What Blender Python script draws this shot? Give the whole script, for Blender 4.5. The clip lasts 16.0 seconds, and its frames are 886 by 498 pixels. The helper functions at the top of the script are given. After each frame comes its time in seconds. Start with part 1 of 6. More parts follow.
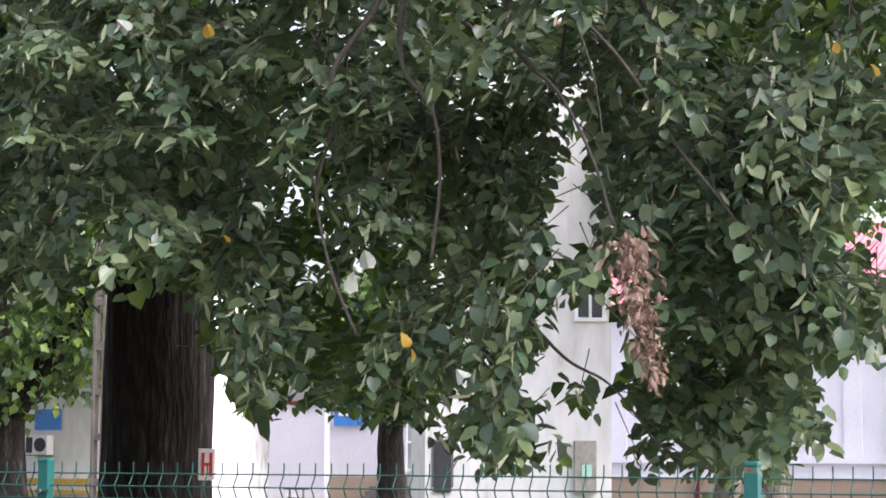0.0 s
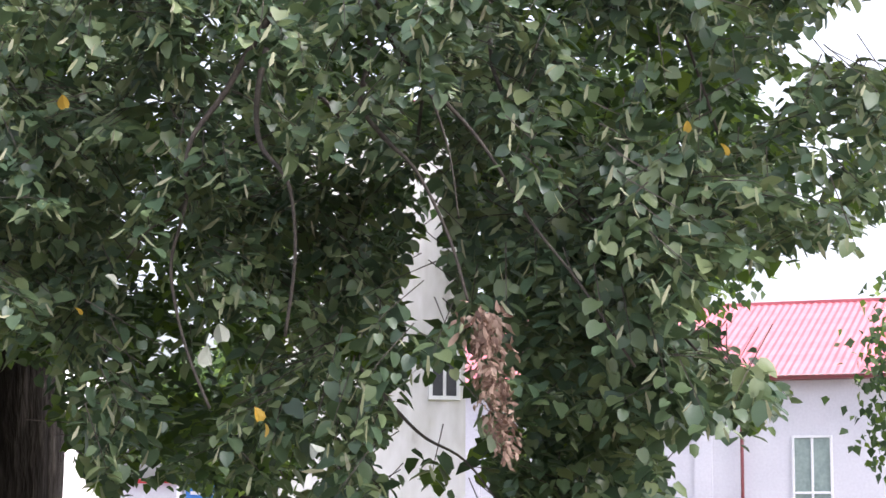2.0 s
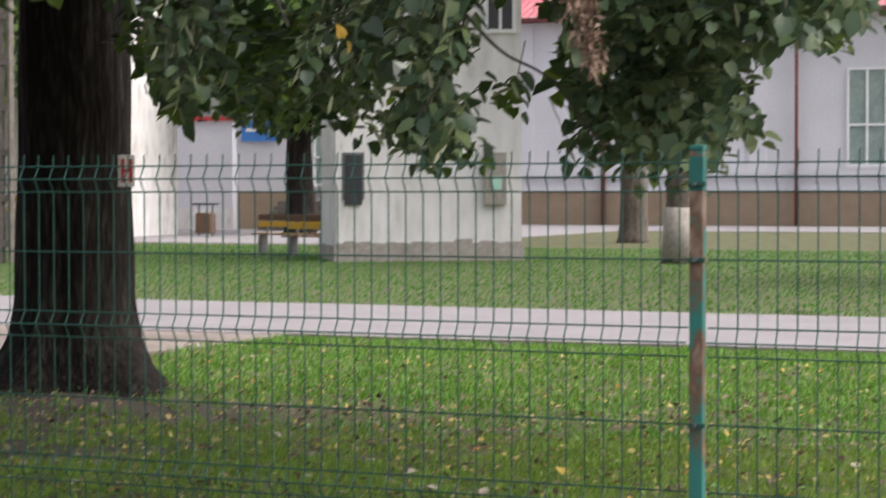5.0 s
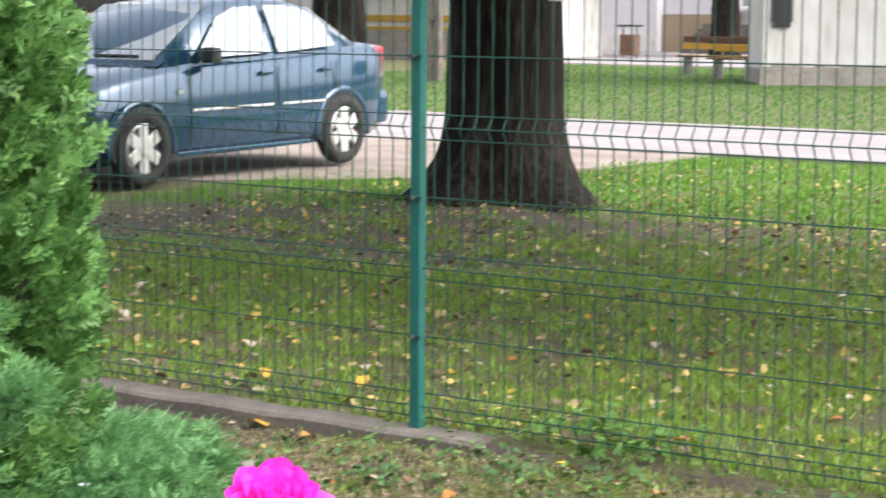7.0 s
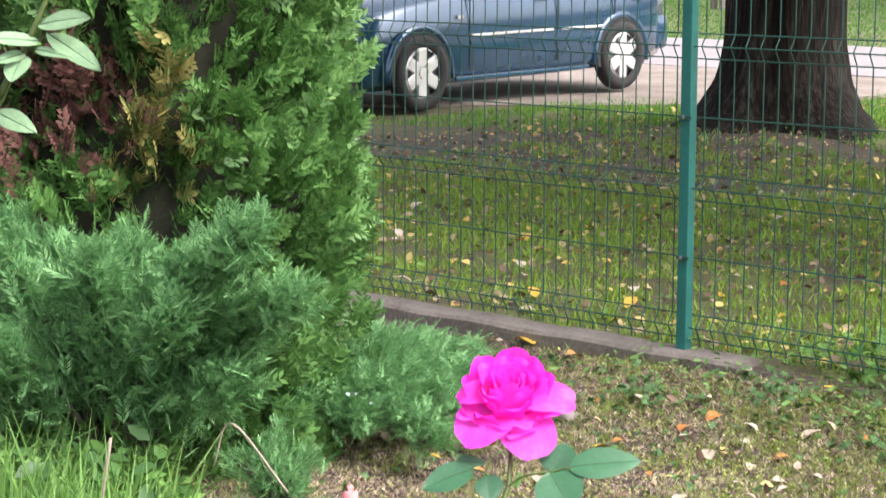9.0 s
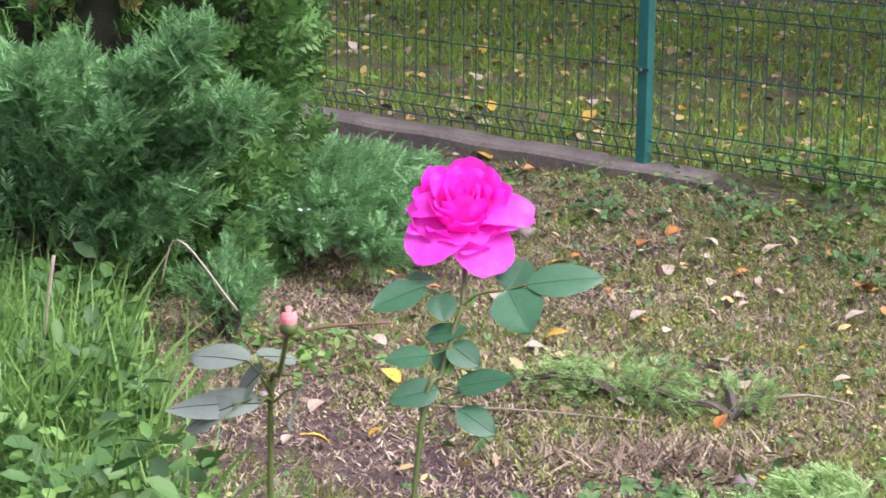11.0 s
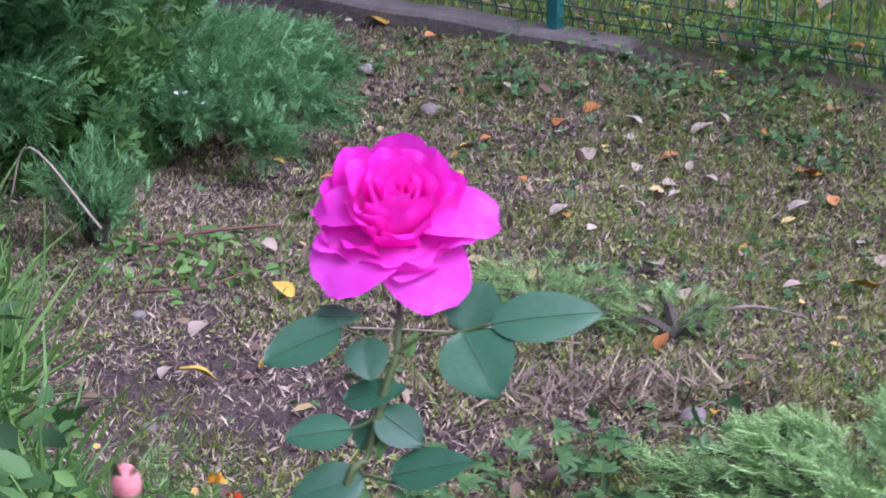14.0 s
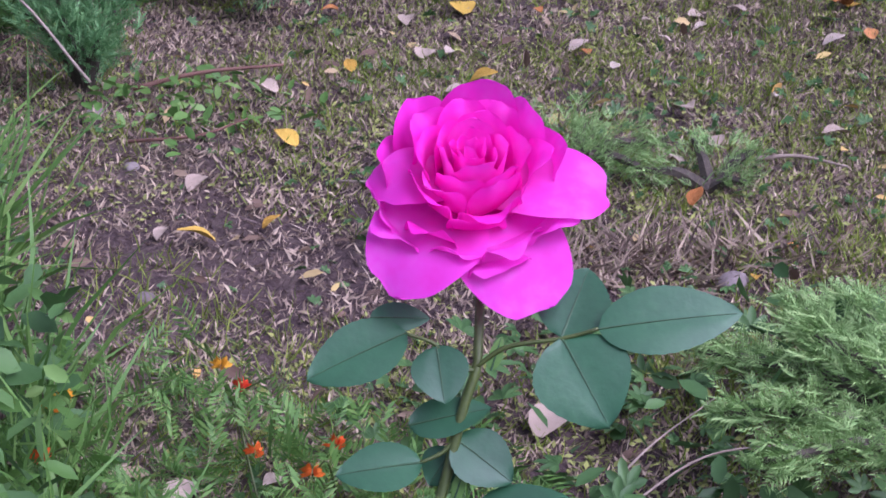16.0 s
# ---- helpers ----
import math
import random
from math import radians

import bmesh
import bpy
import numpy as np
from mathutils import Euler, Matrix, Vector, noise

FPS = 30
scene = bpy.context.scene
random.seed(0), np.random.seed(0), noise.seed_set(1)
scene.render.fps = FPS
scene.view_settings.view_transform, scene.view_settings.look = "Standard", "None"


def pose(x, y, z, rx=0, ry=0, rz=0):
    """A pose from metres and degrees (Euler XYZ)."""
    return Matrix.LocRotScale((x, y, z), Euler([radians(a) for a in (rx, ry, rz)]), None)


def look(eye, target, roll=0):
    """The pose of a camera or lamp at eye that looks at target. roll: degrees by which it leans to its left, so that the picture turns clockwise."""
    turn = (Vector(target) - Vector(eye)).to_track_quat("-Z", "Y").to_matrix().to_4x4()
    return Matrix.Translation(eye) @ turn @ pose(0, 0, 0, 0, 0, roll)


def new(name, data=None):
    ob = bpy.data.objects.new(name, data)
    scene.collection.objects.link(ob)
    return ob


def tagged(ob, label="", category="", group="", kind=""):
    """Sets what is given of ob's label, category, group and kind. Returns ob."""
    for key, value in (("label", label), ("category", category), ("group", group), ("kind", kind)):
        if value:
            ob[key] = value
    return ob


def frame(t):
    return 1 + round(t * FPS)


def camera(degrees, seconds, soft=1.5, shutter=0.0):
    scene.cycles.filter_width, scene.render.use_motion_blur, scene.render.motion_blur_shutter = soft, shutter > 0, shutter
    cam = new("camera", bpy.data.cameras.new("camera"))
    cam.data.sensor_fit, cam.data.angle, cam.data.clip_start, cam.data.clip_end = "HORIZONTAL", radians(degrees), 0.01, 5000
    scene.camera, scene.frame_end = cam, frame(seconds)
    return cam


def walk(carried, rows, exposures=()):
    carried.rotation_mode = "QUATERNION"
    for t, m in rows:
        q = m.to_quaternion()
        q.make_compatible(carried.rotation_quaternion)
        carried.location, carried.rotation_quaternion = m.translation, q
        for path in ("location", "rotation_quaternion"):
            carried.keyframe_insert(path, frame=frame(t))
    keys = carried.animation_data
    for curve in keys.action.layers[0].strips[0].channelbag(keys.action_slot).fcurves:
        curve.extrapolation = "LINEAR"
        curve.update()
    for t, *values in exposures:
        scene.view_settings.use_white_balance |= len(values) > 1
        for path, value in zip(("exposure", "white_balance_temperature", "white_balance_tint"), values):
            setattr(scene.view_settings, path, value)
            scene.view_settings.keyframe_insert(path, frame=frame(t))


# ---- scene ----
cam = camera(24.72, 16.0, shutter=0.5)
# seconds, stops, kelvin, tint
EXPOSURES = [(0.0, 1.8, 6100, 19), (3.2, 1.8, 6100, 19), (5.3, 0.85, 6500, 12), (6.1, 1.25, 6500, 12), (7.0, 1.65, 6500, 12), (8.7, 1.65, 6500, 13), (10.2, 1.5, 6600, 26), (12.3, 0.96, 5150, 28), (14.5, 0.70, 5300, 38), (16.0, 0.56, 5350, 42)]
PATH = [
    (0, (4.217, -5.715, 1.579), (2.083, -1.226, 2.124), 0.42),
    (0.5, (4.218, -5.71, 1.574), (2.142, -1.204, 2.194), 0.45),
    (1, (4.224, -5.718, 1.573), (2.275, -1.164, 2.255), 0.42),
    (1.5, (4.216, -5.721, 1.572), (2.369, -1.131, 2.298), 0.41),
    (2, (4.223, -5.727, 1.562), (2.426, -1.12, 2.302), 0.35),
    (2.5, (4.225, -5.716, 1.538), (2.456, -1.097, 2.268), 0.19),
    (3, (4.235, -5.701, 1.518), (2.477, -1.062, 2.144), 0.09),
    (3.2, (4.219, -5.686, 1.51), (2.472, -1.032, 2.048), 0.14),
    (5.3, (4.055, -5.693, 1.484), (2.025, -1.13, 1.24), 0.37),
    (5.5, (4.038, -5.699, 1.477), (1.896, -1.19, 1.181), 0.43),
    (6, (4.021, -5.665, 1.457), (1.622, -1.297, 1.041), 0.61),
    (6.5, (3.992, -5.637, 1.448), (1.378, -1.406, 0.934), 0.59),
    (7, (3.97, -5.615, 1.435), (1.154, -1.525, 0.848), 0.42),
    (7.5, (3.963, -5.614, 1.437), (0.968, -1.662, 0.795), 0.37),
    (8, (3.966, -5.61, 1.429), (0.799, -1.801, 0.754), 0.29),
    (8.5, (3.989, -5.603, 1.412), (0.683, -1.917, 0.716), 0.22),
    (9, (4.009, -5.595, 1.397), (0.667, -1.954, 0.636), 0.17),
    (9.5, (4.013, -5.566, 1.374), (0.686, -1.935, 0.513), 0.08),
    (10, (3.986, -5.555, 1.359), (0.692, -1.927, 0.361), 0.19),
    (10.2, (3.962, -5.55, 1.354), (0.686, -1.925, 0.295), 0.2),
    (12.3, (3.812, -5.367, 1.377), (0.726, -1.649, 0.089), 0.44),
    (12.5, (3.765, -5.358, 1.369), (0.702, -1.627, 0.067), 0.45),
    (13, (3.687, -5.251, 1.348), (0.697, -1.491, -0.039), 0.47),
    (13.5, (3.643, -5.115, 1.337), (0.685, -1.366, -0.145), 0.3),
    (14, (3.497, -5.04, 1.33), (0.582, -1.3, -0.257), 0.4),
    (14.5, (3.39, -4.971, 1.314), (0.515, -1.249, -0.382), 0.44),
    (15, (3.373, -4.895, 1.315), (0.532, -1.207, -0.511), 0.3),
    (15.5, (3.309, -4.849, 1.317), (0.503, -1.2, -0.635), 0.34),
    (16, (3.268, -4.832, 1.325), (0.49, -1.217, -0.728), 0.34),
]
walk(cam, [(t, look(eye, target, roll)) for t, eye, target, roll in PATH],
     exposures=EXPOSURES)

# ---------------------------------------------------------------- world and light
world = bpy.data.worlds.new("overcast_sky")
scene.world = world
world.use_nodes = True
wn, wl = world.node_tree.nodes, world.node_tree.links
wn.clear()
sky = wn.new("ShaderNodeTexSky")
sky.sky_type, sky.sun_disc = "NISHITA", False
sky.sun_elevation, sky.sun_rotation = radians(50), radians(70)
sky.dust_density, sky.air_density, sky.ozone_density = 6.0, 1.0, 1.0
soften = wn.new("ShaderNodeHueSaturation")
soften.inputs["Saturation"].default_value = 0.35
bg = wn.new("ShaderNodeBackground")
bg.inputs["Strength"].default_value = 0.15
wout = wn.new("ShaderNodeOutputWorld")
wl.new(sky.outputs[0], soften.inputs["Color"])
wl.new(soften.outputs[0], bg.inputs["Color"])
wl.new(bg.outputs[0], wout.inputs["Surface"])

sun = new("sun", bpy.data.lights.new("sun", "SUN"))
sun.data.energy, sun.data.angle, sun.data.color = 1.1, radians(30), (1.0, 0.97, 0.93)
sun.matrix_world = look((12, -3, 15), (0, 0, 0))

# ---------------------------------------------------------------- materials
def node_mat(name, ramp, scale=20.0, rough=0.7, bump=0.3, fine=8.0, metal=0.0, island=0.0, obj_random=0.0,
             translucent=0.0, spec=0.5, coord="Object", stretch=(1, 1, 1), coat=0.0, bump_dist=0.01, speckle=0.0):
    """A two-scale noise material: ramp is a list of (position, colour)."""
    m = bpy.data.materials.new(name)
    m.use_nodes = True
    n, l = m.node_tree.nodes, m.node_tree.links
    bsdf, out = n["Principled BSDF"], n["Material Output"]
    tc, mp = n.new("ShaderNodeTexCoord"), n.new("ShaderNodeMapping")
    mp.inputs["Scale"].default_value = stretch
    l.new(tc.outputs[coord], mp.inputs[0])
    big, small = n.new("ShaderNodeTexNoise"), n.new("ShaderNodeTexNoise")
    big.inputs["Scale"].default_value, small.inputs["Scale"].default_value = scale, scale * fine
    big.inputs["Detail"].default_value, small.inputs["Detail"].default_value = 4, 5
    l.new(mp.outputs[0], big.inputs["Vector"]), l.new(mp.outputs[0], small.inputs["Vector"])
    mix = n.new("ShaderNodeMath")
    mix.operation = "MULTIPLY_ADD"
    mix.inputs[1].default_value, mix.inputs[2].default_value = 0.45 if not speckle else speckle, 0.0
    l.new(small.outputs["Fac"], mix.inputs[0])
    addb = n.new("ShaderNodeMath")
    addb.operation = "MULTIPLY_ADD"
    addb.inputs[1].default_value = 0.55
    l.new(big.outputs["Fac"], addb.inputs[0]), l.new(mix.outputs[0], addb.inputs[2])
    fac = addb.outputs[0]
    if island or obj_random:
        src = n.new("ShaderNodeNewGeometry").outputs["Random Per Island"] if island else n.new("ShaderNodeObjectInfo").outputs["Random"]
        amt = island or obj_random
        blend = n.new("ShaderNodeMix")
        blend.inputs[0].default_value = amt
        l.new(fac, blend.inputs[2]), l.new(src, blend.inputs[3])
        fac = blend.outputs[0]
    cr = n.new("ShaderNodeValToRGB")
    while len(cr.color_ramp.elements) < len(ramp):
        cr.color_ramp.elements.new(0.5)
    for e, (p, c) in zip(cr.color_ramp.elements, ramp):
        e.position, e.color = p, (*c, 1)
    l.new(fac, cr.inputs[0])
    l.new(cr.outputs[0], bsdf.inputs["Base Color"])
    bsdf.inputs["Roughness"].default_value, bsdf.inputs["Metallic"].default_value = rough, metal
    bsdf.inputs["Specular IOR Level"].default_value = spec
    bsdf.inputs["Coat Weight"].default_value = coat
    if bump:
        b = n.new("ShaderNodeBump")
        b.inputs["Strength"].default_value, b.inputs["Distance"].default_value = bump, bump_dist
        l.new(addb.outputs[0], b.inputs["Height"]), l.new(b.outputs[0], bsdf.inputs["Normal"])
    if translucent:
        tr, ms = n.new("ShaderNodeBsdfTranslucent"), n.new("ShaderNodeMixShader")
        ms.inputs[0].default_value = translucent
        l.new(cr.outputs[0], tr.inputs["Color"])
        l.new(bsdf.outputs[0], ms.inputs[1]), l.new(tr.outputs[0], ms.inputs[2])
        l.new(ms.outputs[0], out.inputs["Surface"])
    return m


M_ground = node_mat("lawn_soil", [(0.34, (0.040, 0.030, 0.022)), (0.47, (0.075, 0.058, 0.036)), (0.57, (0.085, 0.095, 0.026)), (0.70, (0.13, 0.18, 0.035))], 2.6, 0.95, 0.6, 25, speckle=0.5)
def bare_earth(m, centre, reach):
    """Trodden bare soil with a ragged edge round a place in the lawn."""
    n, l = m.node_tree.nodes, m.node_tree.links
    bsdf = n["Principled BSDF"]
    old = bsdf.inputs["Base Color"].links[0].from_socket
    tc, sub, mul, ln, nz, ad, mr, mx = (n.new("ShaderNode" + k) for k in ("TexCoord", "VectorMath", "VectorMath", "VectorMath", "TexNoise", "Math", "MapRange", "Mix"))
    sub.operation, mul.operation, ln.operation, ad.operation = "SUBTRACT", "MULTIPLY", "LENGTH", "MULTIPLY_ADD"
    sub.inputs[1].default_value = centre
    mul.inputs[1].default_value = (1 / reach[0], 1 / reach[1], 0)
    nz.inputs["Scale"].default_value, nz.inputs["Detail"].default_value = 2.2, 6
    l.new(tc.outputs["Object"], sub.inputs[0]), l.new(sub.outputs[0], mul.inputs[0]), l.new(mul.outputs[0], ln.inputs[0]), l.new(tc.outputs["Object"], nz.inputs["Vector"])
    ad.inputs[1].default_value = 1.3
    l.new(nz.outputs["Fac"], ad.inputs[0]), l.new(ln.outputs["Value"], ad.inputs[2])
    mr.inputs["From Min"].default_value, mr.inputs["From Max"].default_value = 1.25, 1.85
    l.new(ad.outputs[0], mr.inputs["Value"])
    mx.data_type = "RGBA"
    mx.inputs[6].default_value = (0.05, 0.036, 0.027, 1)
    l.new(mr.outputs[0], mx.inputs[0]), l.new(old, mx.inputs[7]), l.new(mx.outputs[2], bsdf.inputs["Base Color"])


bare_earth(M_ground, (-3.7, 4.9, 0), (2.4, 1.6))
M_bed = node_mat("bed_soil", [(0.32, (0.022, 0.013, 0.013)), (0.45, (0.055, 0.034, 0.034)), (0.58, (0.095, 0.067, 0.058)), (0.70, (0.06, 0.07, 0.03))], 2.2, 0.95, 1.0, 30, speckle=0.5, bump_dist=0.03)
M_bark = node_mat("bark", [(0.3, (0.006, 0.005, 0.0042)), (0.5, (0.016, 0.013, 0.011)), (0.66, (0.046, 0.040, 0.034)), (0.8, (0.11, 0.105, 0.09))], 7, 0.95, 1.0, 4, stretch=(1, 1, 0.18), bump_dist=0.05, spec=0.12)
M_bark2 = node_mat("old_bark", [(0.3, (0.04, 0.03, 0.025)), (0.6, (0.13, 0.105, 0.085)), (0.8, (0.22, 0.19, 0.16))], 9, 0.95, 1.0, 4, stretch=(1, 1, 0.25), bump_dist=0.03)
M_twig = node_mat("twig_bark", [(0.3, (0.04, 0.035, 0.03)), (0.7, (0.14, 0.115, 0.09))], 40, 0.9, 0.5)
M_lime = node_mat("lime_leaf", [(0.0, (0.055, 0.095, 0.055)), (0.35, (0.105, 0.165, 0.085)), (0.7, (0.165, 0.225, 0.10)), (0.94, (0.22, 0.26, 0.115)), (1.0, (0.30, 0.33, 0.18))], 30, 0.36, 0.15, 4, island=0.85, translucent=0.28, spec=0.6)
# mostly darker than lime_leaf: the inner crown's shade put into the colour
M_lime_back = node_mat("darkened_lime_leaf", [(0.0, (0.036, 0.066, 0.03)), (0.6, (0.075, 0.13, 0.036)), (0.82, (0.14, 0.22, 0.036)), (1.0, (0.22, 0.30, 0.04))], 30, 0.5, 0.1, 4, island=0.85, translucent=0.4)
M_lime_yellow = node_mat("yellow_leaf", [(0.2, (0.5, 0.3, 0.03)), (0.8, (0.62, 0.42, 0.08))], 40, 0.6, 0.2, 4, translucent=0.3, obj_random=0.4)
M_pale = node_mat("pale_leaf_underside", [(0.2, (0.40, 0.42, 0.33)), (0.8, (0.58, 0.6, 0.5))], 40, 0.7, 0.2, 4, translucent=0.2, obj_random=0.3)
M_dead = node_mat("dead_leaf", [(0.0, (0.14, 0.08, 0.06)), (0.5, (0.32, 0.21, 0.155)), (1.0, (0.50, 0.37, 0.28))], 40, 0.85, 0.4, 4, island=0.8, translucent=0.2)
M_bract = node_mat("lime_bract", [(0.0, (0.16, 0.20, 0.09)), (0.6, (0.36, 0.38, 0.21)), (1.0, (0.50, 0.47, 0.32))], 40, 0.6, 0.1, 4, island=0.8, translucent=0.3)
M_thuja = node_mat("thuja_spray", [(0.0, (0.036, 0.105, 0.024)), (0.4, (0.08, 0.20, 0.046)), (0.75, (0.15, 0.32, 0.085)), (1.0, (0.26, 0.41, 0.12))], 9, 0.55, 0.3, 6, island=0.75, translucent=0.25)
M_thuja_yellow = node_mat("yellowing_spray", [(0.0, (0.16, 0.16, 0.04)), (1.0, (0.34, 0.30, 0.10))], 14, 0.7, 0.2, 6, island=0.6, translucent=0.2)
M_thuja_brown = node_mat("withered_spray", [(0.0, (0.08, 0.03, 0.025)), (1.0, (0.20, 0.09, 0.075))], 14, 0.8, 0.2, 6, island=0.6)
# near-black: the shade inside the thuja put into the colour
M_core = node_mat("painted_inner_shade", [(0.3, (0.008, 0.012, 0.006)), (0.7, (0.03, 0.03, 0.016))], 12, 1.0, 0.5)
M_juniper = node_mat("juniper_spray", [(0, (0.075, 0.205, 0.075)), (0.5, (0.16, 0.37, 0.14)), (1, (0.29, 0.53, 0.22))], 9, 0.65, 0.3, 6, island=0.75, translucent=0.3)
M_juniper_light = node_mat("light_juniper_spray", [(0.0, (0.13, 0.25, 0.07)), (0.5, (0.27, 0.46, 0.15)), (1.0, (0.46, 0.64, 0.26))], 9, 0.65, 0.3, 6, island=0.75, translucent=0.3)
M_grass = node_mat("grass_blade", [(0, (0.085, 0.165, 0.02)), (0.5, (0.19, 0.32, 0.034)), (0.8, (0.29, 0.43, 0.06)), (1, (0.52, 0.45, 0.17))], 3, 0.6, 0.0, 4, island=0.6, translucent=0.3)
M_bed_grass = node_mat("bed_grass_blade", [(0, (0.084, 0.138, 0.0165)), (0.5, (0.192, 0.276, 0.033)), (0.85, (0.312, 0.38, 0.066)), (1, (0.504, 0.437, 0.154))], 3, 0.6, 0.0, 4, island=0.6, translucent=0.3)
M_grass_far = node_mat("far_grass_blade", [(0.0, (0.045, 0.15, 0.018)), (0.6, (0.085, 0.235, 0.03)), (1.0, (0.14, 0.30, 0.045))], 0.8, 0.6, 0.0, 4, island=0.5, translucent=0.3)
M_grass_mid = node_mat("fresh_grass_blade", [(0, (0.06, 0.16, 0.018)), (0.5, (0.125, 0.29, 0.03)), (0.85, (0.20, 0.39, 0.05)), (1, (0.42, 0.40, 0.13))], 2, 0.6, 0.0, 4, island=0.6, translucent=0.3)
M_twig_red = node_mat("reddish_twig", [(0.3, (0.12, 0.055, 0.04)), (0.7, (0.22, 0.12, 0.09))], 40, 0.8, 0.4)
M_sprig = node_mat("pale_rose_leaf", [(0.3, (0.16, 0.28, 0.15)), (0.7, (0.24, 0.37, 0.21))], 40, 0.5, 0.2, translucent=0.2)
M_moss = node_mat("moss", [(0, (0.10, 0.12, 0.03)), (0.6, (0.25, 0.285, 0.075)), (1, (0.43, 0.46, 0.13))], 6, 0.8, 0.0, 4, island=0.7)
M_weed = node_mat("weed_leaf", [(0, (0.06, 0.15, 0.028)), (0.6, (0.135, 0.29, 0.06)), (1, (0.26, 0.42, 0.115))], 12, 0.55, 0.1, 4, island=0.7, translucent=0.3)
M_weed_dark = node_mat("dark_weed_leaf", [(0, (0.03, 0.085, 0.022)), (0.6, (0.07, 0.165, 0.045)), (1, (0.13, 0.25, 0.075))], 12, 0.5, 0.15, 4, island=0.7, translucent=0.2)
M_dry = node_mat("dry_grass", [(0.0, (0.06, 0.04, 0.038)), (0.35, (0.21, 0.16, 0.14)), (0.7, (0.38, 0.31, 0.245)), (1.0, (0.58, 0.51, 0.38))], 2.5, 0.8, 0.0, 4, island=0.7)
M_dry_fine = node_mat("dry_moss_fibre", [(0, (0.05, 0.032, 0.026)), (0.35, (0.21, 0.155, 0.12)), (0.7, (0.41, 0.325, 0.235)), (1, (0.62, 0.53, 0.37))], 2.5, 0.85, 0.0, 4, island=0.7)
M_litter = node_mat("fallen_leaves", [(0.0, (0.08, 0.05, 0.035)), (0.4, (0.17, 0.11, 0.075)), (0.65, (0.40, 0.30, 0.20)), (0.84, (0.60, 0.46, 0.16)), (1.0, (0.62, 0.32, 0.06))], 20, 0.75, 0.3, 4, island=0.9, translucent=0.1)
M_leaf_pale = node_mat("fallen_leaf_pale", [(0.2, (0.44, 0.34, 0.26)), (0.8, (0.66, 0.56, 0.46))], 60, 0.75, 0.5, 5, obj_random=0.5)
M_leaf_yellow = node_mat("fallen_leaf_yellow", [(0.2, (0.48, 0.27, 0.03)), (0.8, (0.68, 0.46, 0.07))], 60, 0.7, 0.5, 5, obj_random=0.5)
M_leaf_orange = node_mat("fallen_leaf_orange", [(0.2, (0.42, 0.15, 0.03)), (0.8, (0.66, 0.30, 0.10))], 60, 0.7, 0.5, 5, obj_random=0.5)
M_green_paint = node_mat("green_paint", [(0.3, (0.010, 0.105, 0.092)), (0.6, (0.018, 0.15, 0.13)), (0.8, (0.05, 0.20, 0.175))], 9, 0.45, 0.1, 6)
M_wire = node_mat("green_wire_coating", [(0.3, (0.012, 0.06, 0.045)), (0.7, (0.02, 0.09, 0.07))], 20, 0.45, 0.0)
M_rust = node_mat("worn_green_post", [(0.46, (0.03, 0.19, 0.16)), (0.49, (0.10, 0.13, 0.09)), (0.53, (0.16, 0.085, 0.055)), (0.60, (0.28, 0.20, 0.15)), (0.70, (0.42, 0.37, 0.31))], 6, 0.8, 0.4, 5, stretch=(1, 1, 0.4))
M_concrete = node_mat("kerb_concrete", [(0.3, (0.085, 0.072, 0.062)), (0.6, (0.19, 0.165, 0.145)), (0.8, (0.30, 0.265, 0.235))], 6, 0.95, 0.7, 10)
M_path = node_mat("grey_path", [(0.3, (0.19, 0.175, 0.18)), (0.7, (0.27, 0.25, 0.255))], 1.2, 0.9, 0.3, 40)
M_gravel = node_mat("gravel", [(0.3, (0.11, 0.085, 0.07)), (0.55, (0.20, 0.165, 0.14)), (0.75, (0.31, 0.27, 0.235))], 1.6, 0.95, 0.8, 40, speckle=0.6)
M_plaster = node_mat("white_plaster", [(0.3, (0.56, 0.55, 0.58)), (0.7, (0.70, 0.69, 0.72))], 0.5, 0.9, 0.1, 20)
M_tower = node_mat("stained_plaster", [(0.28, (0.36, 0.33, 0.29)), (0.42, (0.62, 0.60, 0.57)), (0.6, (0.74, 0.72, 0.71))], 0.6, 0.95, 0.3, 8, stretch=(1, 1, 0.35))
M_plinth = node_mat("damp_plaster", [(0.3, (0.24, 0.21, 0.18)), (0.7, (0.42, 0.39, 0.35))], 1.5, 0.95, 0.4, 8)
M_stone = node_mat("stone_cladding", [(0.3, (0.22, 0.16, 0.11)), (0.7, (0.40, 0.31, 0.22))], 2.0, 0.9, 0.5, 8, obj_random=0.6)
M_tile = node_mat("red_roof_tile", [(0.3, (0.42, 0.10, 0.12)), (0.7, (0.52, 0.16, 0.18))], 1.5, 0.6, 0.2, 8)
M_glass = node_mat("window_glass", [(0.3, (0.20, 0.26, 0.24)), (0.7, (0.34, 0.42, 0.38))], 1.0, 0.06, 0.0, spec=0.8)
M_dark_glass = node_mat("dark_opening", [(0.3, (0.02, 0.02, 0.024)), (0.7, (0.05, 0.05, 0.055))], 3.0, 0.3, 0.0)
M_frame = node_mat("white_frame", [(0.3, (0.70, 0.70, 0.70)), (0.7, (0.8, 0.8, 0.8))], 5, 0.5, 0.0)
M_red = node_mat("red_paint", [(0.3, (0.38, 0.02, 0.025)), (0.7, (0.5, 0.04, 0.045))], 10, 0.5, 0.1)
M_pipe = node_mat("dark_red_paint", [(0.3, (0.13, 0.022, 0.022)), (0.7, (0.2, 0.04, 0.04))], 10, 0.5, 0.1)
